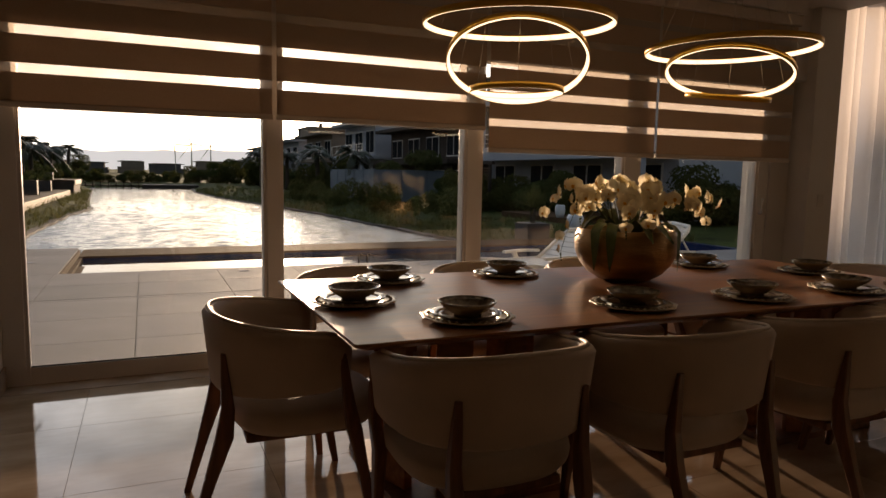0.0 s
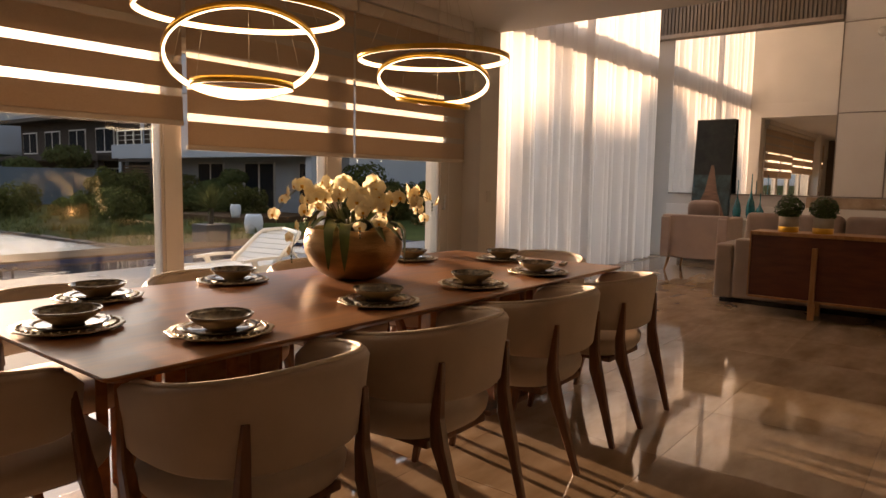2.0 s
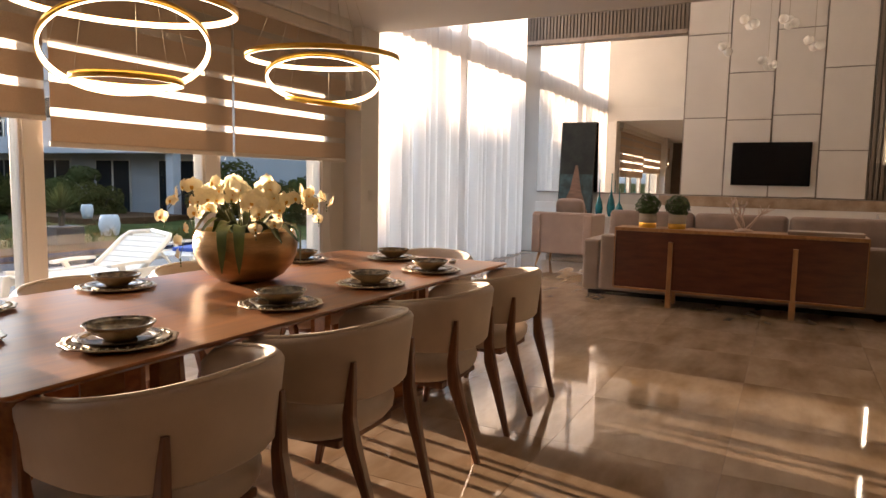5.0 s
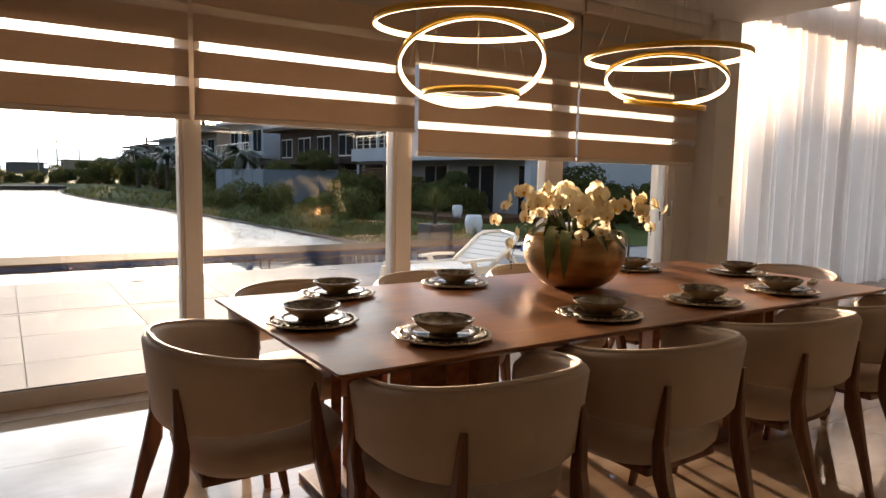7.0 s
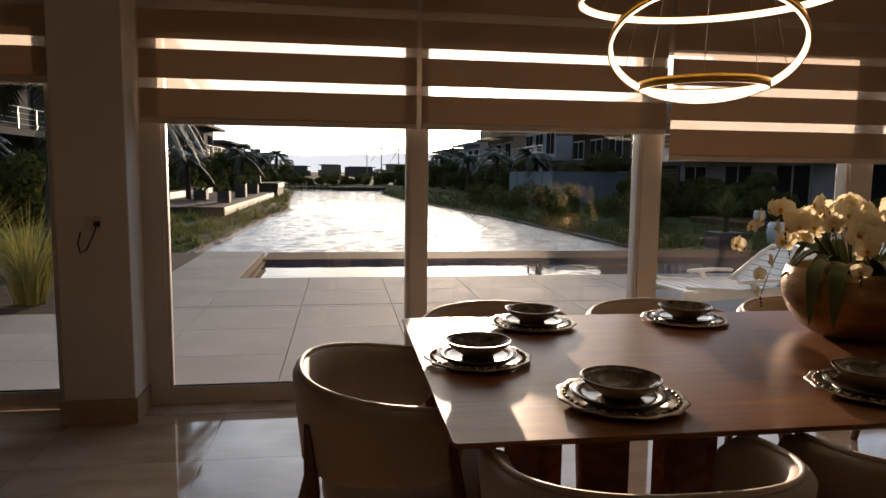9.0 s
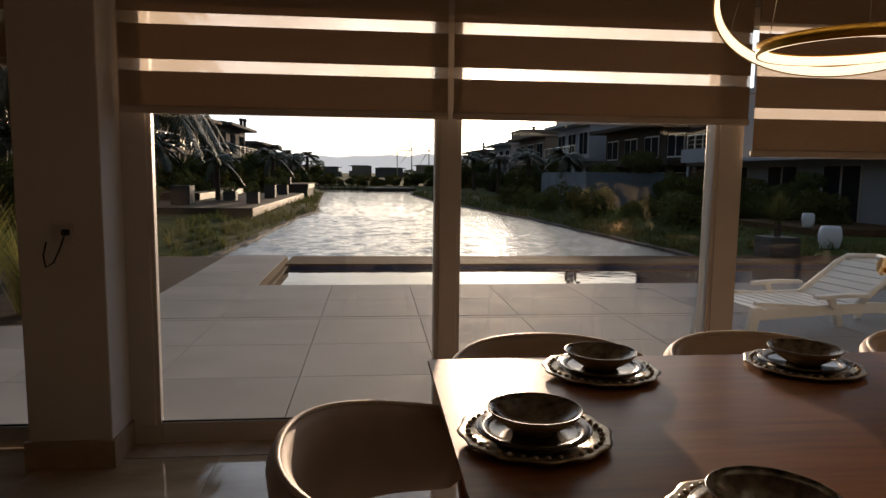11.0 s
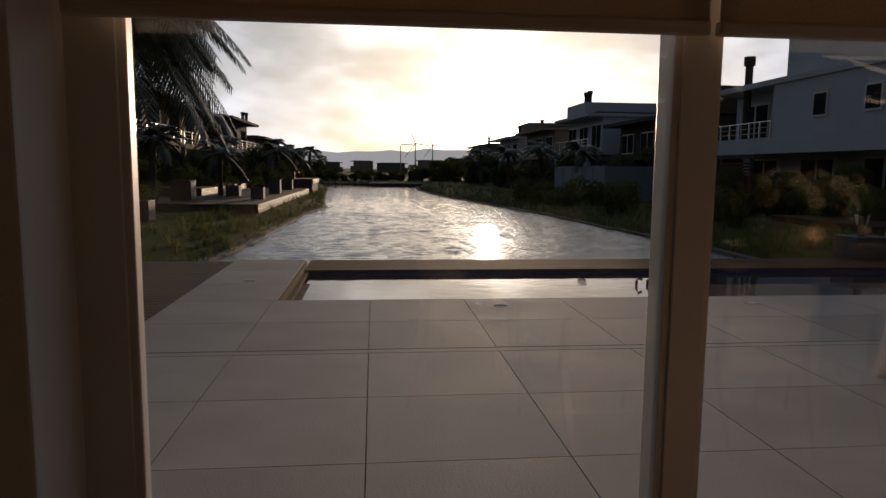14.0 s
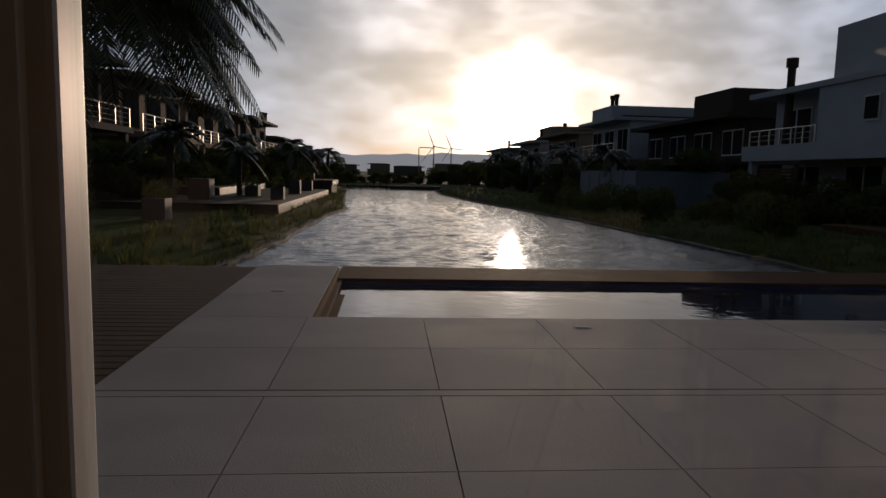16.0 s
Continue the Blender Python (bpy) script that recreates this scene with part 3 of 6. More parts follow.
def petal_fan(lengths):
    """Orchid bloom facing +y: petals round the middle, cupped a little."""
    bm = bmesh.new()
    for ang, ln, wd in lengths:
        rows = []
        for i in range(6):
            s = i / 5
            w = wd * math.sin(math.pi * min(0.97, 0.12 + 0.83 * s)) ** 0.7
            y = 0.010 * s - 0.022 * s * s
            rows.append([(-w, y - 0.004, ln * s), (0, y, ln * s), (w, y - 0.004, ln * s)])
        vs = [[bm.verts.new(Matrix.Rotation(radians(ang), 3, "Y") @ Vector(p)) for p in r] for r in rows]
        for a, b in zip(vs, vs[1:]):
            for i in range(2):
                bm.faces.new((a[i], a[i + 1], b[i + 1], b[i]))
    return bm


rnd = random.Random(11)
tmp = obj("petals", petal_fan([(0, 0.045, 0.017), (128, 0.043, 0.016), (-128, 0.043, 0.016), (72, 0.05, 0.03), (-72, 0.05, 0.03)]), M_petal, None, "", True)
flower_mesh = tmp.data
bpy.data.objects.remove(tmp)
lb = petal_fan([(180, 0.02, 0.009), (140, 0.013, 0.006), (-140, 0.013, 0.006)])
bmesh.ops.translate(lb, verts=lb.verts, vec=(0, 0.008, 0))
tmp = obj("lip", lb, M_lip, None, "", True)
lip_mesh = tmp.data
bpy.data.objects.remove(tmp)
for si in range(21):
    az = 2 * math.pi * si / 21 + rnd.uniform(-0.2, 0.2)
    reach, high = rnd.uniform(0.22, 0.38), rnd.uniform(0.15, 0.25)
    if si % 4 == 0:
        reach, high = rnd.uniform(0.08, 0.18), rnd.uniform(0.21, 0.28)
    drop = rnd.uniform(0.22, 0.30) if si % 7 == 2 else rnd.uniform(0.04, 0.15) if reach > 0.2 else rnd.uniform(0.0, 0.06)
    pts = []
    for k in range(15):
        s = k / 14
        r = 0.05 + reach * (s ** 0.9)
        z = 0.235 + high * math.sin(min(1.0, s * 1.5) * math.pi / 2) - drop * max(0.0, (s - 0.55) / 0.45) ** 1.6
        pts.append(Vector((r * math.cos(az), r * math.sin(az), z)))
    part("stem", tube(pts, [0.0038 - 0.002 * k / 14 for k in range(15)], 5), M_stem, vase, "dark arching stem", True)
    for k in range(5, 15):
        if rnd.random() < 0.20 or k < 8 and k % 2:
            continue
        d = (pts[k] - pts[k - 1]).normalized()
        out = Vector((math.cos(az) + rnd.uniform(-0.8, 0.8), math.sin(az) + rnd.uniform(-0.8, 0.8), rnd.uniform(-0.25, 0.35))).normalized()
        p = pts[k] + out * 0.018 + Vector((rnd.uniform(-0.018, 0.018), rnd.uniform(-0.018, 0.018), rnd.uniform(-0.01, 0.015)))
        q = out.to_track_quat("Y", "Z")
        s = rnd.uniform(0.8, 1.1) * (1.0 if k < 12 else 0.75)
        f = new("bloom", flower_mesh)
        f.parent = vase
        f.matrix_basis = Matrix.LocRotScale(p, q, (s, s, s))
        e = new("lip", lip_mesh)
        e.parent = f
    for j in range(3):
        b = bmesh.new()
        bmesh.ops.create_icosphere(b, subdivisions=1, radius=0.007 - 0.001 * j, matrix=Matrix.Translation(pts[-1] + Vector((0.005 * j, 0.004 * j, -0.016 * (j + 1)))) @ Matrix.Diagonal((0.8, 0.8, 1.3, 1)))
        part("bud", b, M_leaf, vase, "small green bud", True)
for i in range(16):
    az = 2 * math.pi * i / 16 + rnd.uniform(-0.15, 0.15)
    ln, up = rnd.uniform(0.2, 0.34), rnd.uniform(0.05, 0.16)
    hang = i in (3, 9, 10, 13)
    rows = []
    for k in range(9):
        s = k / 8
        r = 0.06 + ln * s * (0.78 if hang else 0.8)
        z = 0.235 + up * math.sin(math.pi * min(1, s * 1.05)) - (0.20 * max(0, s - 0.55) / 0.45 if hang else 0.02 * s)
        if hang:
            r = 0.06 + 0.215 * min(1.0, s * 1.7)
            z = 0.24 + 0.055 * math.sin(math.pi * min(1.0, s * 1.4)) - 0.17 * max(0.0, s - 0.6) / 0.4
        w = 0.03 * math.sin(math.pi * min(0.98, 0.15 + 0.84 * s)) ** 0.8
        c, sn = math.cos(az), math.sin(az)
        rows.append([(r * c - w * sn, r * sn + w * c, z + 0.006), (r * c, r * sn, z - 0.004), (r * c + w * sn, r * sn - w * c, z + 0.006)])
    bm = bmesh.new()
    vs = [[bm.verts.new(p) for p in r] for r in rows]
    for a, b in zip(vs, vs[1:]):
        for j in range(2):
            bm.faces.new((a[j], a[j + 1], b[j + 1], b[j]))
    part("leaf", bm, M_leaf, vase, "dark green strap leaf", True)


# ---------------------------------------------------------------- chandeliers
def ring_mesh(r, h, w, which):
    """A hoop: gold channel outside, lit strip on its inner face and lower lip."""
    if which == "hoop":
        return lathe([(r, -h / 2), (r, h / 2), (r - w, h / 2), (r - w, h / 2 - 0.004), (r - 0.004, h / 2 - 0.004), (r - 0.004, -h / 2)], 96, close=True)
    return lathe([(r - 0.0045, -h / 2 + 0.001), (r - 0.0045, h / 2 - 0.005), (r - w, h / 2 - 0.005), (r - w + 0.002, -h / 2 + 0.001)], 96, close=True)


def chandelier(x, y, rows, label):
    c = thing("chandelier", label, "lamp", (x, y, CEIL), group="ring chandeliers over the table")
    part("ceiling_cup", lathe([(0.001, -0.03), (0.07, -0.03), (0.075, -0.025), (0.075, -0.001), (0.001, 0.0)], 32), M_gold, c, "gold ceiling cup", True)
    for r, z, az, tilt, roll in rows:
        m = Matrix.Translation((0, 0, z - CEIL)) @ Matrix.Rotation(radians(-az), 4, "Z") @ Matrix.Rotation(radians(-tilt), 4, "X") @ Matrix.Rotation(radians(roll), 4, "Y")
        b = ring_mesh(r, 0.028, 0.016, "hoop")
        bmesh.ops.transform(b, matrix=m, verts=b.verts)
        hoop = part("hoop", b, M_gold, c, "brushed gold hoop", True)
        b = ring_mesh(r, 0.028, 0.016, "strip")
        bmesh.ops.transform(b, matrix=m, verts=b.verts)
        part("led_strip", b, M_led, hoop, "glowing warm light strip", True)
        for k in range(3):
            a = 2 * math.pi * k / 3 + 0.6
            p = m @ Vector((r * math.cos(a), r * math.sin(a), 0.014))
            part("wire", tube([p, (0.04 * math.cos(a), 0.04 * math.sin(a), -0.02)], 0.0012, 4), M_wire, c, "thin steel wire")
    return c


chandelier(2.20, -1.78, [(0.435, 1.965, 33, -2, 0), (0.325, 1.79, 33, 27, -2), (0.215, 1.665, 33, 0, 0)], "three tilted gold ring chandelier, lit warm")
chandelier(3.49, -1.78, [(0.435, 1.965, 45, -1, -1), (0.325, 1.84, 50, 17, 2), (0.215, 1.715, 50, -6, 6)], "three gold ring chandelier, lit warm, lowest ring leaning")
# ---------------------------------------------------------------- living room
M_panel = mat("white_lacquer_panel", (0.70, 0.67, 0.63), 0.4, var=0.03, scale=2, fine=80)
M_joint = mat("grey_panel_joint", (0.33, 0.30, 0.27), 0.7)
M_gap = mat("slat_backing", (0.11, 0.09, 0.075), 0.8)
M_slat = mat("taupe_slat_wood", (0.20, 0.165, 0.13), 0.5, var=0.15, scale=4, fine=40, stretch=(8, 8, 1))
M_mirror = mat("mirror_silver", (0.86, 0.86, 0.85), 0.01, 1.0, var=0.0)
M_black = mat("black_gloss_plastic", (0.012, 0.012, 0.013), 0.12, var=0.1)
M_ledw = glow("wall_light_tube", (1.0, 0.86, 0.62), 4.5)
M_sofa = mat("taupe_sofa_fabric", (0.36, 0.28, 0.23), 0.85, var=0.08, scale=5, fine=250, bump=0.2, sheen=0.3)
M_cushion = mat("rosy_cushion_fabric", (0.38, 0.29, 0.25), 0.85, var=0.1, scale=6, fine=250, bump=0.2, sheen=0.3)
M_side = wood("reddish_brown_console_wood", (0.075, 0.018, 0.007), (0.135, 0.036, 0.014), 0.38, (6, 1.2, 6))
M_strap = wood("honey_wood_strap", (0.30, 0.14, 0.05), (0.45, 0.23, 0.09), 0.4, (9, 9, 1.5))
M_arm = mat("dusty_pink_armchair_fabric", (0.46, 0.35, 0.30), 0.8, var=0.06, scale=5, fine=250, bump=0.15, sheen=0.2)
M_teal = mat("teal_glass_vase", (0.02, 0.20, 0.24), 0.08, var=0.2, scale=12)
M_box = mat("boxwood_leaf", (0.05, 0.12, 0.02), 0.5, var=0.35, scale=40)
M_concrete = mat("pale_concrete_pot", (0.42, 0.37, 0.31), 0.7, var=0.1, fine=90, bump=0.2)
M_coral = mat("bleached_coral", (0.62, 0.48, 0.40), 0.7, var=0.1, bump=0.2)
M_rug = mat("brown_cowhide", (0.05, 0.016, 0.008), 0.95, var=0.3, scale=4, fine=120, bump=0.4, spec=0.1)
M_shade = thin("pale_lamp_shade", (0.72, 0.68, 0.60), 0.6, 0.4, 0.0, 200)
M_amber = mat("amber_glass", (0.55, 0.40, 0.24), 0.08, 0.2, var=0.25, scale=9)
M_canvas = mat("dark_forest_canvas", (0.03, 0.035, 0.03), 0.75, var=0.5, scale=5, fine=22, col2=(0.006, 0.008, 0.009))
M_pier = mat("painted_pier_boards", (0.30, 0.16, 0.10), 0.45, var=0.25, scale=6, stretch=(1, 1, 14))
M_teal_dark = mat("painted_dark_water", (0.05, 0.11, 0.12), 0.45, var=0.4, scale=7)
M_ledge = mat("grey_shelf", (0.36, 0.30, 0.25), 0.5)
M_globe = thin("frosted_white_globe", (0.9, 0.88, 0.85), 0.4, 0.6, 0.45)
M_clear = glass("clear_globe_glass", (0.95, 0.95, 0.94), 1.45)

# feature wall: white panels, mirror, slats
fw = thing("wall_panelling", "white lacquered panel wall with dark joints", "wall panel", (TVX, 0, 0), kind="structure")
part("backing", box(-0.012, 0.0, -5.20, -2.52, 1.10, HIGH), M_joint, fw)
COLS = [(-2.55, -3.19, (1.11, 2.37, 3.70, 5.0, HIGH)), (-3.205, -3.855, (1.11, 2.33, 3.07, 4.30, HIGH)), (-3.87, -4.525, (1.11, 2.39, 3.70, 4.9, HIGH)), (-4.54, -5.185, (1.11, 1.84, 3.08, 4.4, HIGH))]
for ya, yb, zs in COLS:
    for za, zb in zip(zs, zs[1:]):
        part("panel", box(-0.032, -0.012, yb + 0.004, ya - 0.004, za + 0.008, zb - 0.008, 0.003), M_panel, fw)
lowband = thing("wall_band", "veined beige marble band above a white base wall", "wall band", (TVX, 0, 0), kind="structure")
part("marble_band", box(-0.03, 0, SOUTH + 0.01, -2.2, 0.93, 1.095, 0.003), M_marble, lowband)
part("base_panel", box(-0.025, 0, SOUTH + 0.01, 0.0, 0.0, 0.925, 0.003), M_panel, lowband)
mir = thing("wall_mirror", "large frameless wall mirror reflecting the curtain", "mirror", (TVX, 0, 0))
part("glass", box(-0.026, -0.006, -2.535, -0.02, 1.12, 3.73, 0.002), M_mirror, mir)
part("bottom_channel", box(-0.03, 0, -2.535, -0.02, 1.098, 1.119, 0.002), M_joint, mir)
sb = thing("wall_slats_upper", "taupe slatted panel above the mirror", "wall panel", (TVX, 0, 0), kind="structure")
part("backing", box(-0.02, 0, -2.54, 0.3, 3.80, 4.62), M_gap, sb)
part("ledge", box(-0.14, 0, -2.54, 0.3, 3.735, 3.80, 0.004), M_ledge, sb)
slat_b = box(-0.045, -0.02, -0.021, 0.021, 0, 0.82, 0.003)
so = part("slat", slat_b, M_slat, sb)
so.location = (0, -2.51, 3.80)
for i in range(1, 46):
    piece("slat", so.data, sb, (0, -2.51 + i * 0.062, 3.80))
sl = thing("wall_slats", "tall taupe slatted wood wall with vertical light tubes", "wall panel", (TVX, 0, 0), kind="structure")
part("backing", box(-0.02, 0, SOUTH + 0.01, -5.205, 1.10, HIGH), M_gap, sl)
so2 = part("slat", box(-0.05, -0.02, -0.024, 0.024, 0, HIGH - 1.11, 0.003), M_slat, sl)
so2.location = (0, -5.235, 1.10)
for i in range(1, 57):
    piece("slat", so2.data, sl, (0, -5.235 - i * 0.0695, 1.10))
for k, y in enumerate((-5.43, -5.855, -6.19, -6.60, -6.95, -7.35, -7.75, -8.15)):
    for z in ((1.65, 3.14, 4.62) if k % 2 == 0 else (2.39, 3.98)):
        tt = thing("light_tube", "vertical glowing warm white wall light tube", "lamp", (TVX - 0.05, y, z), group="light tubes on the slatted wall")
        part("diffuser", box(-0.022, 0.001, -0.019, 0.019, 0.012, 0.99, 0.008), M_ledw, tt, "glowing diffuser", True)
        part("end_cap", box(-0.022, 0.001, -0.019, 0.019, 0.0, 0.011), M_frame, tt)
        part("end_cap", box(-0.022, 0.001, -0.019, 0.019, 0.991, 1.0), M_frame, tt)

tv = thing("television", "black flat television on the panelled wall", "television", (TVX - 0.033, -3.88, 1.63))
part("housing", box(-0.06, 0.0, -0.565, 0.565, -0.34, 0.34, 0.012), M_black, tv)
part("screen", box(-0.064, -0.059, -0.55, 0.55, -0.32, 0.325), mat("dark_screen", (0.008, 0.008, 0.009), 0.08, var=0.0), tv, "switched-off glossy screen")

# leaning picture
pic = thing("leaning_picture", "tall dark picture of a wooden pier leaning on the wall", "picture", (12.0, -0.80, 0.0), 0)
pm = pose(0, 0, 0.727, 0, 4, 0)
for nm, b, mm, lb_ in (("frame", box(-0.02, 0.02, -0.31, 0.31, 0.0, 1.62, 0.004), M_black, "black frame"), ("canvas", box(-0.025, -0.019, -0.295, 0.295, 0.015, 1.60), M_canvas, "dark forest picture"),
                       ("painted_water", box(-0.0275, -0.0245, -0.295, 0.295, 0.015, 0.70), M_teal_dark, "dark teal painted water")):
    bmesh.ops.transform(b, matrix=pm, verts=b.verts)
    part(nm, b, mm, pic, lb_)
b = loft([[(-0.031, -0.24, 0.02), (-0.031, 0.27, 0.02), (-0.028, 0.27, 0.02), (-0.028, -0.24, 0.02)], [(-0.031, -0.10, 0.42), (-0.031, 0.10, 0.42), (-0.028, 0.10, 0.42), (-0.028, -0.10, 0.42)],
          [(-0.031, -0.02, 0.86), (-0.031, 0.02, 0.86), (-0.028, 0.02, 0.86), (-0.028, -0.02, 0.86)]])
bmesh.ops.transform(b, matrix=pm, verts=b.verts)
part("painted_pier", b, M_pier, pic, "brown painted pier")
con = thing("low_console", "low white console under the leaning picture", "console", (11.75, -1.6, 0))
part("body", box(-0.25, 0.41, -0.9, 1.2, 0.08, 0.70, 0.006), M_panel, con)
part("top", box(-0.27, 0.41, -0.92, 1.22, 0.70, 0.725, 0.004), M_panel, con)
part("plinth", box(-0.2, 0.4, -0.85, 1.15, 0, 0.08), M_joint, con)


def teardrop(h, r, x, y, z):
    t = thing("teardrop_vase", "slender teal glass teardrop vase on the console", "vase", (x, y, z), group="teal vases on the console")
    part("body", lathe([(0.001, 0), (r * 0.6, 0), (r * 0.9, h * 0.1), (r, h * 0.22), (r * 0.75, h * 0.38), (r * 0.3, h * 0.52), (r * 0.13, h * 0.62), (r * 0.10, h), (0.001, h)], 20), M_teal, t, smooth=True)


teardrop(0.62, 0.065, 11.62, -1.33, 0.725)
teardrop(0.72, 0.07, 11.66, -1.52, 0.725)
teardrop(0.42, 0.075, 11.56, -1.68, 0.725)


def cushion(sx, sy, sz, bm=None):
    """A soft block with pillowed faces."""
    rows = []
    for k in range(9):
        v = -1 + 2 * k / 8
        e = (1 - abs(v) ** 3.2) ** (1 / 3.2) if abs(v) < 1 else 0.0
        e = max(e, 0.55)
        ring = []
        for i in range(28):
            a = 2 * math.pi * i / 28
            c, s = math.cos(a), math.sin(a)
            ring.append((sx * e * math.copysign(abs(c) ** 0.4, c), sy * e * math.copysign(abs(s) ** 0.4, s), sz * v))
        rows.append(ring)
    return loft(rows, bm=bm)


# sofa with console behind it
sofa = thing("sofa", "long taupe fabric sofa with thick back cushions", "sofa", (8.45, -3.73, 0))
part("base", box(-0.435, 0.545, -1.60, 1.60, 0.06, 0.36, 0.03, seg=3), M_sofa, sofa, smooth=False)
part("back_frame", box(-0.47, -0.22, -1.44, 1.44, 0.06, 0.70, 0.035, seg=3), M_sofa, sofa)
for s in (-1, 1):
    part("arm", box(-0.45, 0.56, s * 1.62 - 0.13 if s < 0 else s * 1.62 - 0.17, s * 1.62 + 0.17 if s < 0 else s * 1.62 + 0.02, 0.05, 0.635, 0.035, seg=3), M_sofa, sofa)
for i in range(3):
    b = box(-0.13, 0.13, -0.47, 0.47, -0.22, 0.22, 0.07, seg=4)
    bmesh.ops.transform(b, matrix=pose(-0.06, -0.95 + 0.95 * i, 0.745, 0, 10, 0), verts=b.verts)
    part("back_cushion", b, M_cushion, sofa, "puffy back cushion", True)
    part("seat_cushion", box(-0.18, 0.56, -1.42 + 0.95 * i + 0.005, -1.42 + 0.95 * (i + 1) - 0.005, 0.36, 0.50, 0.04, seg=3), M_sofa, sofa)
part("plinth", box(-0.4, 0.5, -1.68, 1.58, 0, 0.05), M_black, sofa)
con2 = thing("sofa_console", "reddish brown wooden console with honey wood straps behind the sofa", "console", (7.74, -3.715, 0))
part("body", box(-0.17, 0.18, -1.155, 1.155, 0.185, 0.785, 0.004), M_side, con2)
part("top", box(-0.20, 0.19, -1.165, 1.165, 0.787, 0.822, 0.004), M_strap, con2, "lighter wooden top edge")
part("side_trim", box(-0.20, -0.17, 1.155, 1.165, 0.18, 0.787, 0.002), M_strap, con2)
part("side_trim", box(-0.20, -0.17, -1.165, -1.155, 0.18, 0.787, 0.002), M_strap, con2)
part("bottom_trim", box(-0.19, -0.165, -1.155, 1.155, 0.165, 0.185, 0.002), M_strap, con2)
for y in (0.585, -0.565):
    part("strap", box(-0.215, -0.17, y - 0.022, y + 0.022, 0.18, 0.69, 0.003), M_strap, con2, "honey wood strap")
    part("leg", box(-0.20, -0.15, y - 0.028, y + 0.028, 0.0, 0.18, 0.003), M_strap, con2)
    part("leg", box(0.10, 0.15, y - 0.028, y + 0.028, 0.0, 0.185, 0.003), M_strap, con2)
tray = thing("wooden_tray", "flat pale box on the console's end", "tray", (7.72, -4.52, 0.822))
part("body", box(-0.12, 0.12, -0.32, 0.32, 0, 0.035, 0.004), M_sofa, tray)


def leaf_cloud(count, rx, ry, rz, size, seed, shell=0.75, squash=0.0, up=0.3):
    """Many small leaves spread through a lumpy round volume."""
    r = random.Random(seed)
    vs, fs = [], []
    lumps = [(Vector((r.gauss(0, 1), r.gauss(0, 1), r.gauss(0, 1))).normalized(), r.uniform(0.8, 1.15)) for _ in range(14)]
    for _ in range(count):
        d = Vector((r.gauss(0, 1), r.gauss(0, 1), r.gauss(0, 1))).normalized()
        f = max(k * max(0.0, d.dot(l)) ** 3 for l, k in lumps) * 0.35 + 0.68
        rad = f * (shell + (1 - shell) * r.random() ** 0.5) * (1.0 if r.random() < 0.8 else r.uniform(0.5, 1.05))
        p = Vector((d.x * rx * rad, d.y * ry * rad, d.z * rz * rad))
        n = (d + Vector((r.uniform(-1, 1), r.uniform(-1, 1), r.uniform(-1, 1) + up)) * 0.8).normalized()
        u = n.cross(Vector((r.uniform(-1, 1), r.uniform(-1, 1), r.uniform(-1, 1)))).normalized()
        v = n.cross(u)
        s = size * r.uniform(0.6, 1.3)
        k = len(vs)
        vs += [p - u * s, p + v * s * 0.5, p + u * s, p - v * s * 0.5]
        fs.append((k, k + 1, k + 2, k + 3))
    return vs, fs


def mesh_obj(name, vs, fs, material, parent=None, label=""):
    me = bpy.data.meshes.new(name)
    me.from_pydata([tuple(v) for v in vs], [], fs)
    me.materials.append(material)
    ob = new(name, me)
    if parent is not None:
        ob.parent = parent
    if label:
        ob["label"] = label
    return ob


def boxwood(x, y, seed):
    t = thing("potted_boxwood", "clipped green boxwood ball in a grey pot with a gold base", "plant", (x, y, 0.822), group="plants on the console")
    part("pot", lathe([(0.001, 0.055), (0.088, 0.055), (0.09, 0.06), (0.09, 0.15), (0.082, 0.15), (0.08, 0.13), (0.001, 0.13)], 28), M_concrete, t, "grey pot", True)
    part("gold_base", lathe([(0.001, 0.0), (0.088, 0.0), (0.0905, 0.004), (0.0905, 0.055), (0.001, 0.0548)], 28), M_gold, t, "gold painted base", True)
    vs, fs = leaf_cloud(1500, 0.135, 0.135, 0.125, 0.014, seed)
    f = mesh_obj("foliage", [v + Vector((0, 0, 0.24)) for v in vs], fs, M_box, t, "dense green leaves")


boxwood(7.70, -2.86, 5)
boxwood(7.70, -3.16, 6)
cor = thing("coral_ornament", "pale branching coral ornament on the console", "ornament", (7.72, -3.80, 0.822))
part("base", lathe([(0.001, 0), (0.09, 0), (0.085, 0.02), (0.03, 0.035), (0.001, 0.035)], 20), M_coral, cor, smooth=True)
rc = random.Random(4)


def branch(p, d, ln, r, depth):
    pts = [p]
    for k in range(3):
        d = (d + Vector((rc.uniform(-0.3, 0.3), rc.uniform(-0.3, 0.3), rc.uniform(-0.1, 0.2)))).normalized()
        pts.append(pts[-1] + d * ln / 3)
    part("branch", tube(pts, [r, r * 0.85, r * 0.7, r * 0.5], 5), M_coral, cor, smooth=True)
    if depth:
        for k in (2, 3, 3):
            branch(pts[k], (d + Vector((rc.uniform(-0.5, 0.5), rc.uniform(-0.9, 0.9), rc.uniform(-0.3, 0.5)))).normalized(), ln * 0.75, r * 0.6, depth - 1)


for k in range(3):
    branch(Vector((0, 0.03 * (k - 1), 0.03)), Vector((rc.uniform(-0.2, 0.2), 0.7 * (k - 1), 1)).normalized(), 0.15, 0.017, 2)

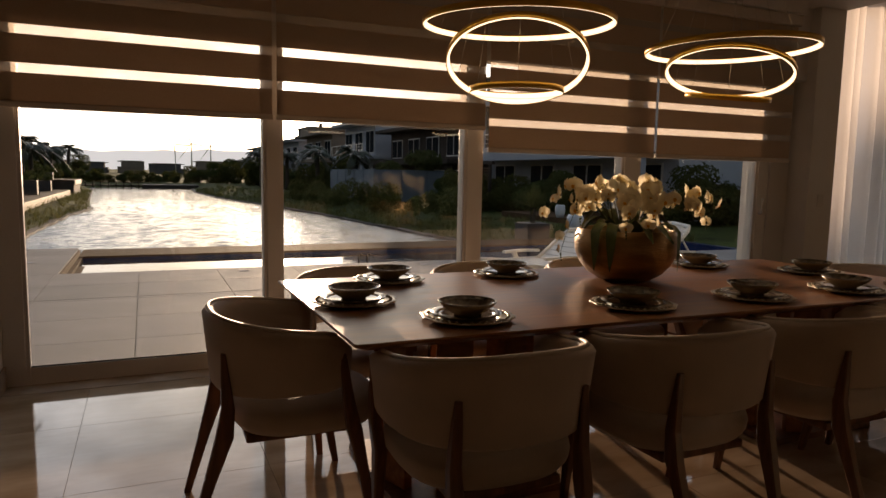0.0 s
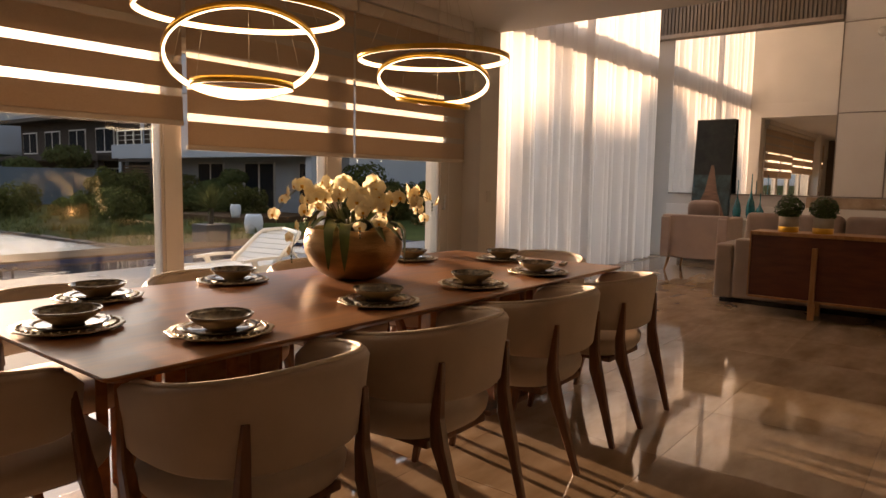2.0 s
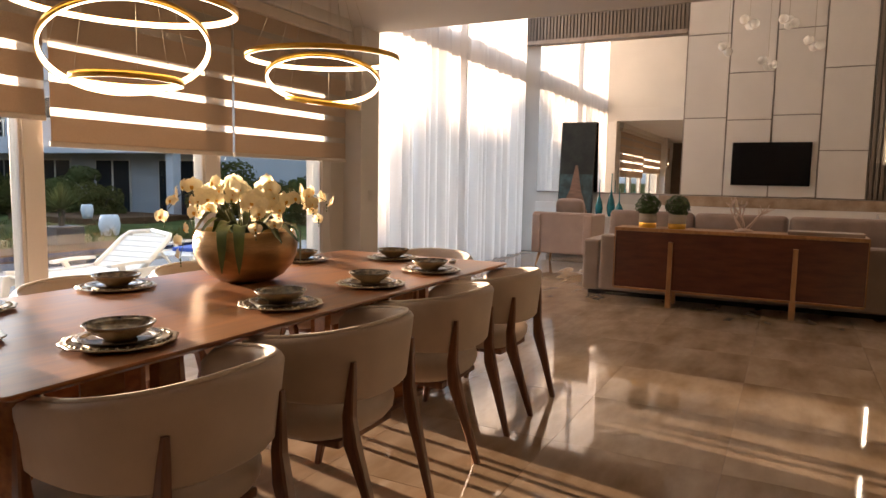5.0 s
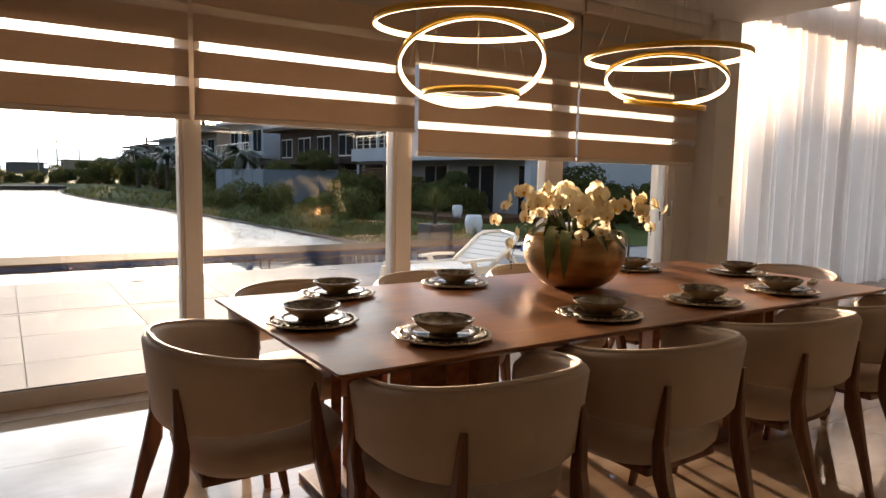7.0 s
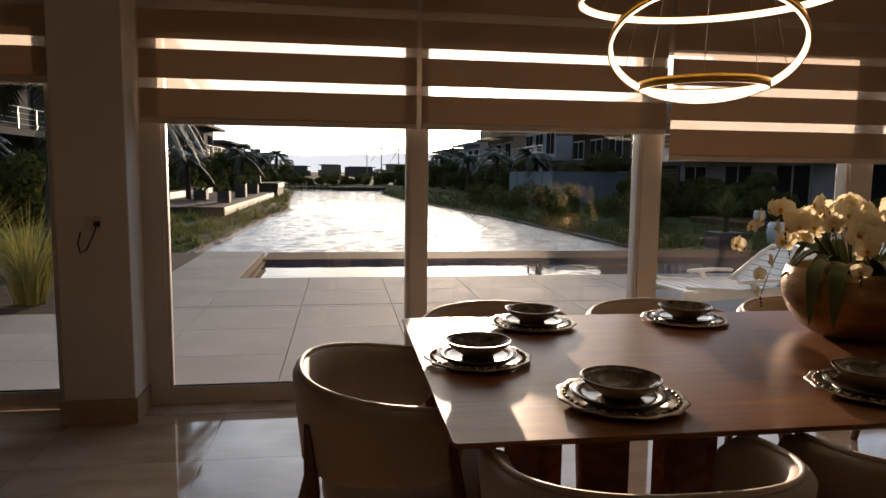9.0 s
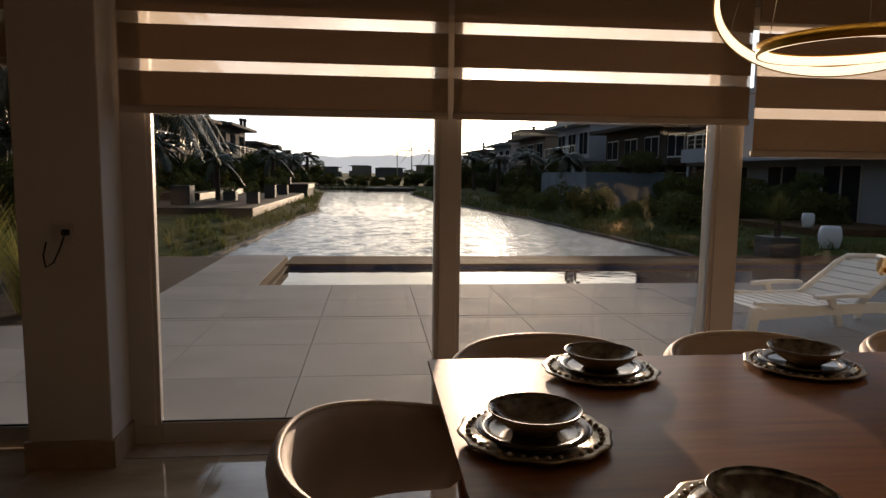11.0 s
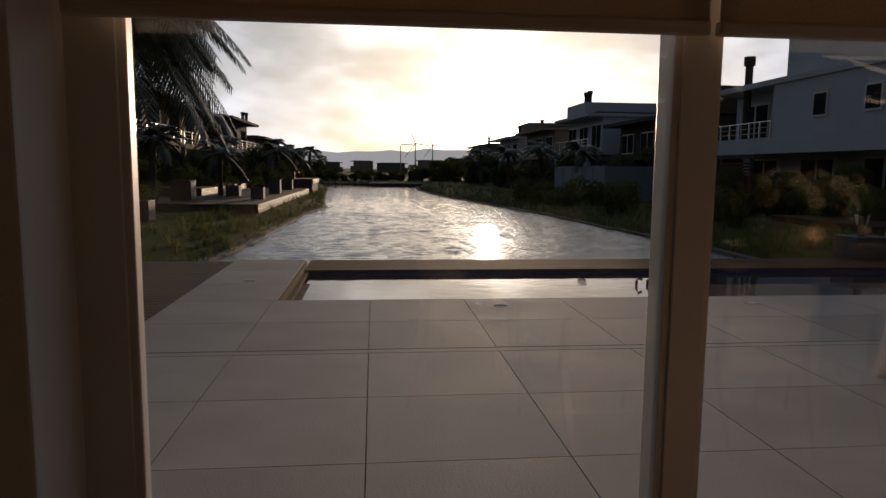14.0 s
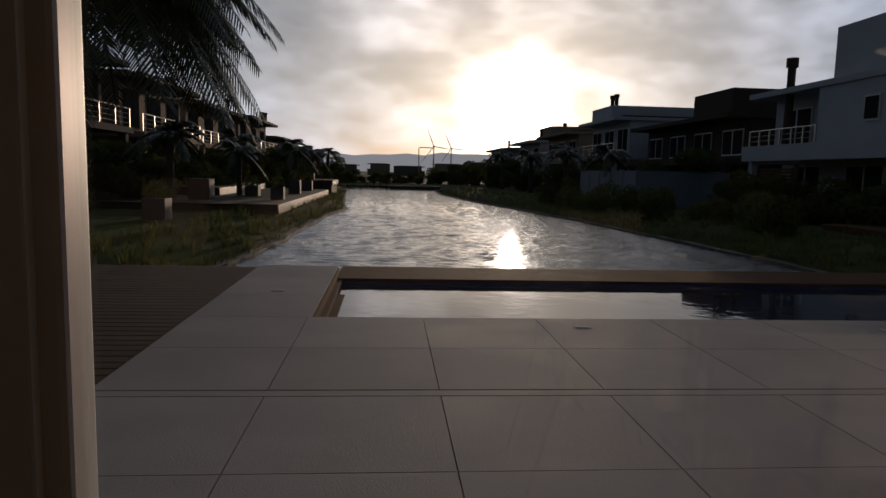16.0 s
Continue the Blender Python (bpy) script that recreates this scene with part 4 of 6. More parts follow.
# armchair seen from behind
ac = thing("armchair", "dusty pink box armchair on tapered wooden legs", "armchair", (10.55, -1.14, 0))
part("back", box(-0.38, -0.24, -0.46, 0.46, 0.20, 0.83, 0.03, seg=3), M_arm, ac)
part("side", box(-0.40, 0.40, 0.33, 0.47, 0.20, 0.80, 0.03, seg=3), M_arm, ac)
part("side", box(-0.40, 0.40, -0.47, -0.33, 0.20, 0.80, 0.03, seg=3), M_arm, ac)
part("seat", box(-0.30, 0.42, -0.33, 0.33, 0.20, 0.46, 0.04, seg=3), M_arm, ac)
b = cushion(0.26, 0.22, 0.07)
bmesh.ops.transform(b, matrix=pose(-0.1, -0.05, 0.80, 0, 65, 10), verts=b.verts)
part("pillow", b, M_cushion, ac, "crumpled pale pillow", True)
for sx in (-0.3, 0.3):
    for sy in (-0.36, 0.36):
        part("leg", bar([(sx * 1.15, sy * 1.12, 0), (sx, sy, 0.20)], [0.022, 0.045], [0.022, 0.045]), M_strap, ac, "honey wood leg")

# writing table with lamp, vase and ornaments
dk = thing("round_table", "round dark wood table with pale top", "table", (8.95, -6.02, 0))
part("tabletop", lathe([(0.001, 0.74), (0.44, 0.74), (0.465, 0.752), (0.47, 0.785), (0.462, 0.795), (0.001, 0.795)], 48), M_oak, dk, smooth=False)
part("tabletop_inlay", lathe([(0.001, 0.796), (0.43, 0.796), (0.43, 0.802), (0.001, 0.802)], 48), M_panel, dk, "pale inset top")
for i in range(4):
    a = math.pi / 4 + math.pi / 2 * i
    part("leg", bar([(0.39 * math.cos(a), 0.39 * math.sin(a), 0), (0.36 * math.cos(a), 0.36 * math.sin(a), 0.745)], [0.04, 0.06], [0.04, 0.06]), M_leg, dk)
part("stretcher", box(-0.27, 0.27, -0.02, 0.02, 0.22, 0.26, 0.004), M_leg, dk)
lamp = thing("table_lamp", "amber glass urn table lamp with a pale drum shade", "lamp", (8.82, -5.93, 0.802))
part("base", lathe([(0.001, 0), (0.075, 0), (0.075, 0.02), (0.05, 0.03), (0.10, 0.09), (0.125, 0.16), (0.10, 0.22), (0.05, 0.25), (0.03, 0.29), (0.018, 0.34), (0.001, 0.34)], 32), M_amber, lamp, "amber glass urn", True)
part("stem", tube([(0, 0, 0.33), (0, 0, 0.48)], 0.01), M_gold, lamp)
part("shade", lathe([(0.205, 0.455), (0.165, 0.73), (0.161, 0.73), (0.201, 0.455)], 40, close=True), M_shade, lamp, "pale drum shade", True)
tvz = thing("teal_vase", "round teal glass vase with a green sprig", "vase", (8.72, -5.70, 0.802))
part("body", lathe([(0.001, 0), (0.05, 0), (0.085, 0.05), (0.09, 0.10), (0.06, 0.16), (0.03, 0.19), (0.035, 0.22), (0.001, 0.22)], 28), M_teal, tvz, smooth=True)
vs, fs = leaf_cloud(90, 0.07, 0.07, 0.06, 0.02, 8)
mesh_obj("sprig", [v + Vector((0, 0, 0.30)) for v in vs], fs, M_box, tvz, "small green leaves")
pap = thing("white_cloth", "crumpled white cloth on the round table", "cloth", (8.78, -6.12, 0.802))
b = cushion(0.14, 0.10, 0.03)
for v in b.verts:
    v.co.z = max(-0.03, v.co.z + 0.02 * noise.noise(v.co * 18)) + 0.03
part("folds", b, M_panel, pap, smooth=True)
brd = thing("bird_figurine", "small dark gold bird ornament on the round table", "ornament", (8.95, -6.3, 0.802))
part("body", tube([(0, 0.06, 0.06), (0, 0.02, 0.07), (0, -0.03, 0.10), (0, -0.05, 0.16), (0, -0.03, 0.20), (0, -0.08, 0.21)], [0.012, 0.035, 0.03, 0.012, 0.015, 0.004], 10), M_gold, brd, smooth=True)
part("base", lathe([(0.001, 0), (0.03, 0), (0.028, 0.01), (0.006, 0.015), (0.006, 0.06), (0.001, 0.06)], 16), M_gold, brd, smooth=True)
cst = thing("candle_stick", "two slim candle sticks on the low wall shelf", "candlestick", (11.95, -5.6, 0.0))
part("shelf_foot", box(-0.1, 0.2, -0.25, 0.25, 0, 0.9, 0.005), M_panel, cst)
for y in (-0.06, 0.05):
    part("stick", lathe([(0.001, 0.9), (0.05, 0.9), (0.012, 0.93), (0.012, 1.15), (0.03, 1.17), (0.001, 1.17)], 14), M_gold, cst, smooth=True).location.y = y

# tub chair on a cowhide
tub = thing("tub_chair", "white leather bucket chair with splayed wooden legs", "chair", (6.45, -5.72, 0), 62)
rings = []
for k in range(25):
    a = -118 + 236 * k / 24
    s = abs(a) / 118
    ra = radians(a - 90)
    top = 0.86 - 0.26 * s ** 1.6
    rings.append([((0.30 + o) * math.cos(ra) * (0.86 + 0.2 * (z - 0.42) / 0.45), (0.29 + o) * math.sin(ra) * (0.86 + 0.2 * (z - 0.42) / 0.45), z) for o, z in ((-0.02, 0.42), (0.02, 0.40), (0.025, 0.55), (0.022, top - 0.02), (0, top), (-0.022, top - 0.02), (-0.025, 0.55))])
part("shell", loft(rings), M_cloth, tub, "white leather shell", True)
part("seat", lathe([(0.001, 0.385), (0.23, 0.385), (0.27, 0.40), (0.275, 0.44), (0.24, 0.465), (0.001, 0.47)], 32), M_cloth, tub, smooth=True)
for sx in (-1, 1):
    for sy in (-1, 1):
        part("leg", bar([(sx * 0.25, sy * 0.25, 0.012), (sx * 0.12, sy * 0.12, 0.39)], [0.02, 0.036], [0.02, 0.036]), M_leg, tub)
rb = bmesh.new()
rr = random.Random(9)
outer = []
for i in range(40):
    a = 2 * math.pi * i / 40
    r = 0.6 + 0.16 * math.cos(4 * a + 0.4) + 0.09 * math.sin(7 * a) + rr.uniform(-0.04, 0.04)
    outer.append((r * 1.25 * math.cos(a), r * math.sin(a)))
loft([[(x, y, 0.0) for x, y in outer], [(x * 1.0, y * 1.0, 0.007) for x, y in outer], [(x * 0.98, y * 0.98, 0.010) for x, y in outer]], bm=rb)
rug = tagged(obj("cowhide_rug", rb, M_rug), "dark brown cowhide rug with an uneven edge on the floor", "rug")
rug.location, rug.rotation_euler = (6.25, -6.0, 0.0), (0, 0, 0.5)
rug.location.z = 0.001

# lit stair plinth with a glass balustrade
st = thing("stair_plinth", "marble stair plinth with a warm lit edge", "step", (4.95, -6.35, 0))
part("block", box(-0.75, 0.65, -0.85, 0.85, 0.03, 0.20, 0.006), M_marble, st)
part("recess", box(-0.70, 0.60, -0.80, 0.80, 0.0, 0.03), M_joint, st)
part("led_strip", box(-0.74, 0.64, 0.851, 0.858, 0.04, 0.16), glow("stair_led", (1.0, 0.72, 0.36), 2.2), st, "glowing warm step light")
bal = thing("glass_balustrade", "clear glass balustrade panel on the stair plinth", "balustrade", (4.95, -5.60, 0.20))
gb = part("glass_panel", box(-0.72, 0.64, -0.006, 0.006, 0.0, 0.95, 0.002), M_clear, bal)
gb.visible_shadow = False
part("clamp", box(-0.5, -0.42, -0.02, 0.02, 0, 0.06, 0.004), M_wire, bal)
part("clamp", box(0.36, 0.44, -0.02, 0.02, 0, 0.06, 0.004), M_wire, bal)

# cluster of small glass pendants
pend = thing("pendant_cluster", "cluster of clear glass globe pendants on thin rods", "lamp", (9.5, -3.85, HIGH))
part("ceiling_plate", lathe([(0.001, -0.04), (0.3, -0.04), (0.3, 0), (0.001, 0)], 32), M_frame, pend)
for y, z, n in ((0.23, 3.24, 3), (-0.20, 3.21, 4), (0.46, 2.94, 2), (0.0, 2.74, 3), (-0.48, 2.94, 3)):
    part("rod", tube([(0, y, -0.04), (0, y, z - HIGH + 0.1)], 0.004, 5), M_wire, pend, "thin steel rod")
    for k in range(n):
        b = bmesh.new()
        bmesh.ops.create_uvsphere(b, u_segments=16, v_segments=10, radius=0.055, matrix=Matrix.Translation((0.06 * math.cos(2.1 * k), y + 0.07 * math.sin(2.1 * k), z - HIGH + 0.06 * (k % 2))))
        part("globe", b, M_globe, pend, "clear glass globe", True)
        b = bmesh.new()
        bmesh.ops.create_icosphere(b, subdivisions=1, radius=0.018, matrix=Matrix.Translation((0.06 * math.cos(2.1 * k), y + 0.07 * math.sin(2.1 * k), z - HIGH + 0.06 * (k % 2))))
        part("bulb", b, M_frame, pend, smooth=True)
# ---------------------------------------------------------------- outside: terrace, pool, canal
M_slab = mat("pale_terrace_concrete", (0.295, 0.28, 0.275), 0.82, var=0.3, scale=1.3, fine=110, per=0.06, bump=0.3, spec=0.22, col2=(0.225, 0.21, 0.205))
M_deckbase = mat("grey_joint_mortar", (0.20, 0.185, 0.17), 0.9)
M_board = mat("weathered_deck_board", (0.07, 0.05, 0.035), 0.85, var=0.2, scale=3, fine=9, stretch=(1.2, 14, 14), per=0.15, spec=0.12, bump=0.1)
M_ledge_wood = mat("pool_edge_wood", (0.13, 0.072, 0.038), 0.85, var=0.25, scale=3, fine=9, stretch=(1.2, 12, 12), spec=0.05, bump=0.05)
M_pooltile = mat("blue_pool_mosaic", (0.03, 0.055, 0.17), 0.2, var=0.35, scale=60, fine=120)
M_pool = water("pool_water", (0.015, 0.03, 0.05), 2.2, 0.03)
M_lake = water("canal_water", (0.02, 0.028, 0.03), 4.0, 0.18, (1.4, 4.0, 1), 0.04)
M_grass = mat("lawn", (0.085, 0.105, 0.032), 0.95, var=0.3, scale=0.8, fine=25, bump=0.6, spec=0.03)
M_reed = thin("reed_blade", (0.125, 0.13, 0.045), 0.6, 0.45, 0.0, 20)
M_foliage = thin("tree_leaf", (0.09, 0.095, 0.03), 0.55, 0.3, 0.0, 3)
M_foliage2 = thin("hedge_leaf", (0.075, 0.095, 0.034), 0.6, 0.25, 0.0, 3)
M_trunk = mat("palm_trunk", (0.10, 0.075, 0.05), 0.9, var=0.3, scale=12, bump=0.6, stretch=(1, 1, 5))
M_frond = mat("palm_frond", (0.04, 0.055, 0.016), 0.42, var=0.3, scale=8)
M_house = mat("white_render", (0.45, 0.46, 0.49), 0.9, var=0.06, scale=0.8, fine=12, spec=0.1)
M_house2 = mat("grey_render", (0.13, 0.12, 0.115), 0.95, var=0.08, scale=0.8, fine=12, spec=0.03)
M_house3 = mat("sandy_render", (0.30, 0.235, 0.18), 0.95, var=0.08, scale=0.8, fine=12, spec=0.03)
M_dark = mat("dark_cladding", (0.07, 0.055, 0.045), 0.85, var=0.15, scale=2, fine=20, spec=0.08)
M_hglass = mat("dark_house_glass", (0.025, 0.03, 0.035), 0.5, var=0.1, spec=0.0)
M_fence = mat("blue_grey_fence", (0.15, 0.19, 0.23), 0.7, var=0.08, scale=1.5, fine=15)
M_pot = mat("white_ceramic_pot", (0.72, 0.74, 0.78), 0.35, var=0.05)
M_planter = mat("dark_square_planter", (0.07, 0.065, 0.06), 0.7, var=0.15)
M_plastic = mat("white_resin_plastic", (0.70, 0.68, 0.63), 0.4, var=0.05, fine=60)
M_towel = mat("striped_blue_towel", (0.06, 0.12, 0.45), 0.85, var=0.1)
M_stone = mat("terrace_stone", (0.075, 0.055, 0.04), 0.8, var=0.2, scale=3, fine=25, bump=0.3)
M_kerb = mat("pale_bank_stone", (0.16, 0.13, 0.10), 0.85, var=0.35, scale=4, fine=30, bump=0.6)
M_ograss = thin("ornamental_grass_blade", (0.25, 0.23, 0.07), 0.55, 0.45, 0.0, 20)
# Edge timber with the sun's brightness mixed into its colour.
M_edge = wood("sunlit_edge_timber", (0.26, 0.17, 0.10), (0.42, 0.29, 0.18), 0.4, (12, 1.2, 12))
# The hills emit a pale glow that stands in for distance haze.
M_hill = glow("hill_haze_glow", (0.95, 0.90, 0.86), 0.55)

LEFT = [(-40, -9.0), (8, -3.6), (15, -2.75), (18, -2.6), (22, -2.55), (28, -2.4), (34, -1.85), (36, -2.2), (48, -2.9), (72, -4.2), (82, -4.8)]
RIGHT = [(-40, 22.0), (8, 10.6), (12, 9.4), (15, 9.4), (19, 9.1), (22, 8.9), (28, 8.5), (37, 7.3), (49, 5.6), (62, 4.8), (82, 5.6)]


def along(tab_, y):
    for (a, p), (b, q) in zip(tab_, tab_[1:]):
        if y <= b:
            return p + (q - p) * max(0.0, (y - a)) / (b - a)
    return tab_[-1][1]


def ground_z(x, y):
    if y < 8.9 and -13 < x < 12.5:
        return -1.7
    land = -0.35
    if y > 80:
        return land
    l, r = along(LEFT, y), along(RIGHT, y)
    d = max(l - x, x - r)
    if y < 8.1:
        return land
    z = -1.7 + 0.9 * min(1.0, max(0.0, (d + 1.2) / 1.2)) if d < 0 else -0.8 + 0.45 * min(1.0, d / 2.2) ** 0.7
    if y > 77:
        z = max(z, -0.8 + 0.45 * (y - 77) / 3)
    return z + 0.05 * noise.noise(Vector((x * 0.6, y * 0.6, 0)))


gx = [-2500, -900, -300, -120, -60, -40, -30, -22, -18] + [-15 + 0.75 * i for i in range(48)] + [22, 26, 32, 42, 60, 120, 300, 900, 2500]
gy = [-2500, -600, -150, -60, -30, -12, 0, 6, 8.0, 8.85, 8.95] + [9.5 + 0.9 * i for i in range(60)] + [63 + 1.0 * i for i in range(20)] + [86, 92, 100, 115, 130, 145, 180, 260, 400, 700, 1300, 3000]
vs = [(x, y, ground_z(x, y)) for y in gy for x in gx]
W = len(gx)
fs = [(j * W + i, j * W + i + 1, (j + 1) * W + i + 1, (j + 1) * W + i) for j in range(len(gy) - 1) for i in range(W - 1)]
gr = mesh_obj("ground", vs, fs, M_grass)
tagged(gr, "grassy ground with banks sloping to the canal", "ground", kind="structure")

# canal surface: many small wind waves
wr = np.random.RandomState(5)
wx = np.linspace(-6, 12, 300)
wy = np.concatenate([np.arange(8.02, 30, 0.05), np.arange(30, 80.6, 0.2)])
X, Y = np.meshgrid(wx, wy)
Z = np.zeros_like(X)
for k in range(46):
    lam = wr.uniform(0.18, 0.46)
    ang = wr.normal(0.12, 0.36)
    kx, ky = math.sin(ang) * 2 * math.pi / lam, math.cos(ang) * 2 * math.pi / lam
    Z += 0.0032 * lam * np.sin(kx * X + ky * Y + wr.uniform(0, 6.28) + 0.6 * np.sin(0.9 * X + 0.5 * Y + k))
Z = -0.8 + Z * np.clip((60 - Y) / 30, 0.35, 1)
W2 = len(wx)
lv = np.stack([X, Y, Z], -1).reshape(-1, 3)
lf = [(j * W2 + i, j * W2 + i + 1, (j + 1) * W2 + i + 1, (j + 1) * W2 + i) for j in range(len(wy) - 1) for i in range(W2 - 1)]
lake = mesh_obj("water", lv, lf, M_lake)
lake.data.polygons.foreach_set("use_smooth", [True] * len(lf))
tagged(lake, "rippled canal water glittering in low sun", "water", kind="structure")

# terrace base and pool
DZ = -0.04
PX0, PX1, PY0, PY1 = -0.40, 11.0, 4.92, 7.58
tb_ = box(-9.0, 12.4, 0.10, 2.83, -0.45, DZ - 0.018)
terr = structure("pavement", box(-1.36, 12.4, 2.83, PY0 - 0.02, -0.45, DZ - 0.018, bm=tb_), M_deckbase)
tagged(terr, "pale concrete slab terrace in front of the window", "terrace")
arm_ = structure("pavement_arm", box(-1.36, PX0 - 0.02, PY0 - 0.02, 7.96, -0.9, DZ - 0.018), M_deckbase)
tagged(arm_, "pale concrete strip beside the pool", "terrace")
pool = thing("swimming_pool", "narrow blue mosaic swimming pool with a low far edge", "pool", kind="structure")
part("pool_floor", box(PX0, PX1, PY0, PY1, -1.5, -1.4), M_pooltile, pool)
part("near_wall", box(PX0, PX1, PY0 - 0.019, PY0 + 0.03, -1.4, DZ - 0.02), M_pooltile, pool)
part("side_wall", box(PX0 - 0.019, PX0 + 0.03, PY0 + 0.03, 7.9, -1.4, DZ - 0.02), M_ledge_wood, pool)
part("side_step", box(PX0 + 0.03, PX0 + 0.09, PY0 + 0.03, PY1, -0.35, -0.15, 0.004), M_ledge_wood, pool, "lit wooden side ledge")
part("side_step", box(PX0 + 0.09, PX0 + 0.17, PY0 + 0.03, PY1 - 0.75, -0.35, -0.20, 0.004), M_ledge_wood, pool, "lower lit wooden ledge")
part("far_wall", box(PX0, PX1, PY1, PY1 + 1.12, -1.4, -0.165), M_deckbase, pool)
for i in range(6):
    part("ledge_board", box(PX0 + 0.032, PX1, PY1 - 0.02 + 0.175 * i, PY1 + 0.148 + 0.175 * i, -0.163, -0.135, 0.004), M_ledge_wood, pool, "brown timber far ledge board")
part("tile_line", box(PX0 + 0.09, PX1, PY1 - 0.012, PY1 - 0.001, -0.5, -0.166), M_pooltile, pool, "blue mosaic line")
part("end_wall", box(PX1, PX1 + 0.2, PY0, PY1, -1.4, DZ), M_pooltile, pool)
pw = bmesh.new()
pv = [pw.verts.new(p) for p in ((PX0, PY0, -0.207), (PX1, PY0, -0.207), (PX1, PY1, -0.207), (PX0, PY1, -0.207))]
pw.faces.new(pv)
tagged(obj("water_pool", pw, M_pool), "still dark pool water reflecting the sky", "water", kind="structure")
spo = thing("pool_spout", "pair of small curved pool spouts at the water's edge", "spout", (4.05, 6.6, -0.25))
for dx in (-0.07, 0.08):
    part("spout", tube([(dx, 0, -0.1), (dx, 0, 0.10), (dx + 0.02, -0.03, 0.14), (dx + 0.05, -0.06, 0.12)], 0.018, 8), M_dark, spo, smooth=True)


def lid(x, y):
    t = thing("skimmer_lid", "small white skimmer lid set in the terrace", "lid", (x, y, DZ), group="skimmer lids")
    part("frame", box(-0.065, 0.065, -0.04, 0.04, 0.0, 0.004, 0.001), M_slab, t)
    part("plate", box(-0.05, 0.05, -0.028, 0.028, 0.004, 0.006, 0.001), M_house, t)


lid(1.80, 4.62)
lid(4.35, 4.55)
lid(-0.85, 6.15)
bdk = thing("boardwalk", "dark weathered timber deck beside the terrace", "deck", (0, 0, 0), kind="structure")
part("bearer", box(-7.5, -1.40, 2.835, 7.9, -0.9, DZ - 0.055), M_dark, bdk)
bme = box(-3.05, 3.05, -0.062, 0.062, -0.022, 0.0, 0.004, seg=1)
b0 = part("board", bme, M_board, bdk)
b0.location = (-4.43, 2.897, DZ - 0.012)
for i in range(1, 37):
    piece("board", b0.data, bdk, (-4.43, 2.897 + 0.1365 * i, DZ - 0.012))


# sun loungers
def lounger(x, y, rz):
    t = thing("sun_lounger", "white slatted resin sun lounger with raised back on the terrace", "sun lounger", (x, y, DZ), rz, group="loungers by the pool")
    ang = radians(35)
    ca, sa = math.cos(ang), math.sin(ang)
    for s in (-1, 1):
        part("side_rail", bar_y([(s * 0.33, -0.96, 0.30), (s * 0.33, -0.3, 0.32), (s * 0.33, 0.2, 0.32), (s * 0.33, 0.62, 0.29)], 0.04, 0.085), M_plastic, t)
        part("leg", bar([(s * 0.33, -1.02, 0), (s * 0.33, -0.93, 0.36)], [0.05, 0.055], [0.07, 0.10]), M_plastic, t)
        part("leg", bar([(s * 0.33, 0.52, 0), (s * 0.33, 0.45, 0.31)], [0.05, 0.055], [0.07, 0.10]), M_plastic, t)
        part("arm_rest", bar_y([(s * 0.37, -0.42, 0.43), (s * 0.375, -0.15, 0.44), (s * 0.37, 0.10, 0.43)], 0.055, 0.03), M_plastic, t)
        part("arm_post", bar([(s * 0.36, -0.22, 0.33), (s * 0.37, -0.28, 0.43)], [0.035, 0.04], [0.06, 0.07]), M_plastic, t)
        part("foot_rail", bar_y([(s * 0.33, -0.95, 0.39), (s * 0.33, -0.45, 0.35)], 0.04, 0.03), M_plastic, t)
        part("back_rail", tube([(s * 0.31, 0.05 + d * ca, 0.34 + d * sa) if d < 0.5 else (s * (0.28 if d < 0.6 else 0.0), 0.05 + d * ca, 0.34 + d * sa) for d in (0.0, 0.25, 0.49, 0.57, 0.62)], 0.030, 8), M_plastic, t, smooth=True)
        part("back_prop", tube([(s * 0.27, 0.05 + 0.35 * ca, 0.34 + 0.35 * sa), (s * 0.29, 0.56, 0.30)], 0.014, 6), M_plastic, t)
    for i in range(9):
        part("seat_slat", box(-0.31, 0.31, -0.93 + i * 0.105, -0.85 + i * 0.105, 0.335, 0.355, 0.006), M_plastic, t)
    for i in range(7):
        w = 0.30 - 0.022 * max(0, i - 4) ** 2
        b = box(-w, w, 0.0, 0.081, -0.009, 0.009, 0.006)
        bmesh.ops.transform(b, matrix=pose(0, 0.06 + 0.087 * i * ca, 0.34 + 0.087 * i * sa, 35, 0, 0), verts=b.verts)
        part("back_slat", b, M_plastic, t)
    return t


lounger(4.92, 2.03, -82)
lounger(6.9, 2.7, -75)
tow = thing("towel", "folded blue striped towel on the lounger", "towel", (6.6, 2.62, 0.316), -75)
part("folds", box(-0.22, 0.22, -0.25, 0.25, 0.0, 0.05, 0.015), M_towel, tow)


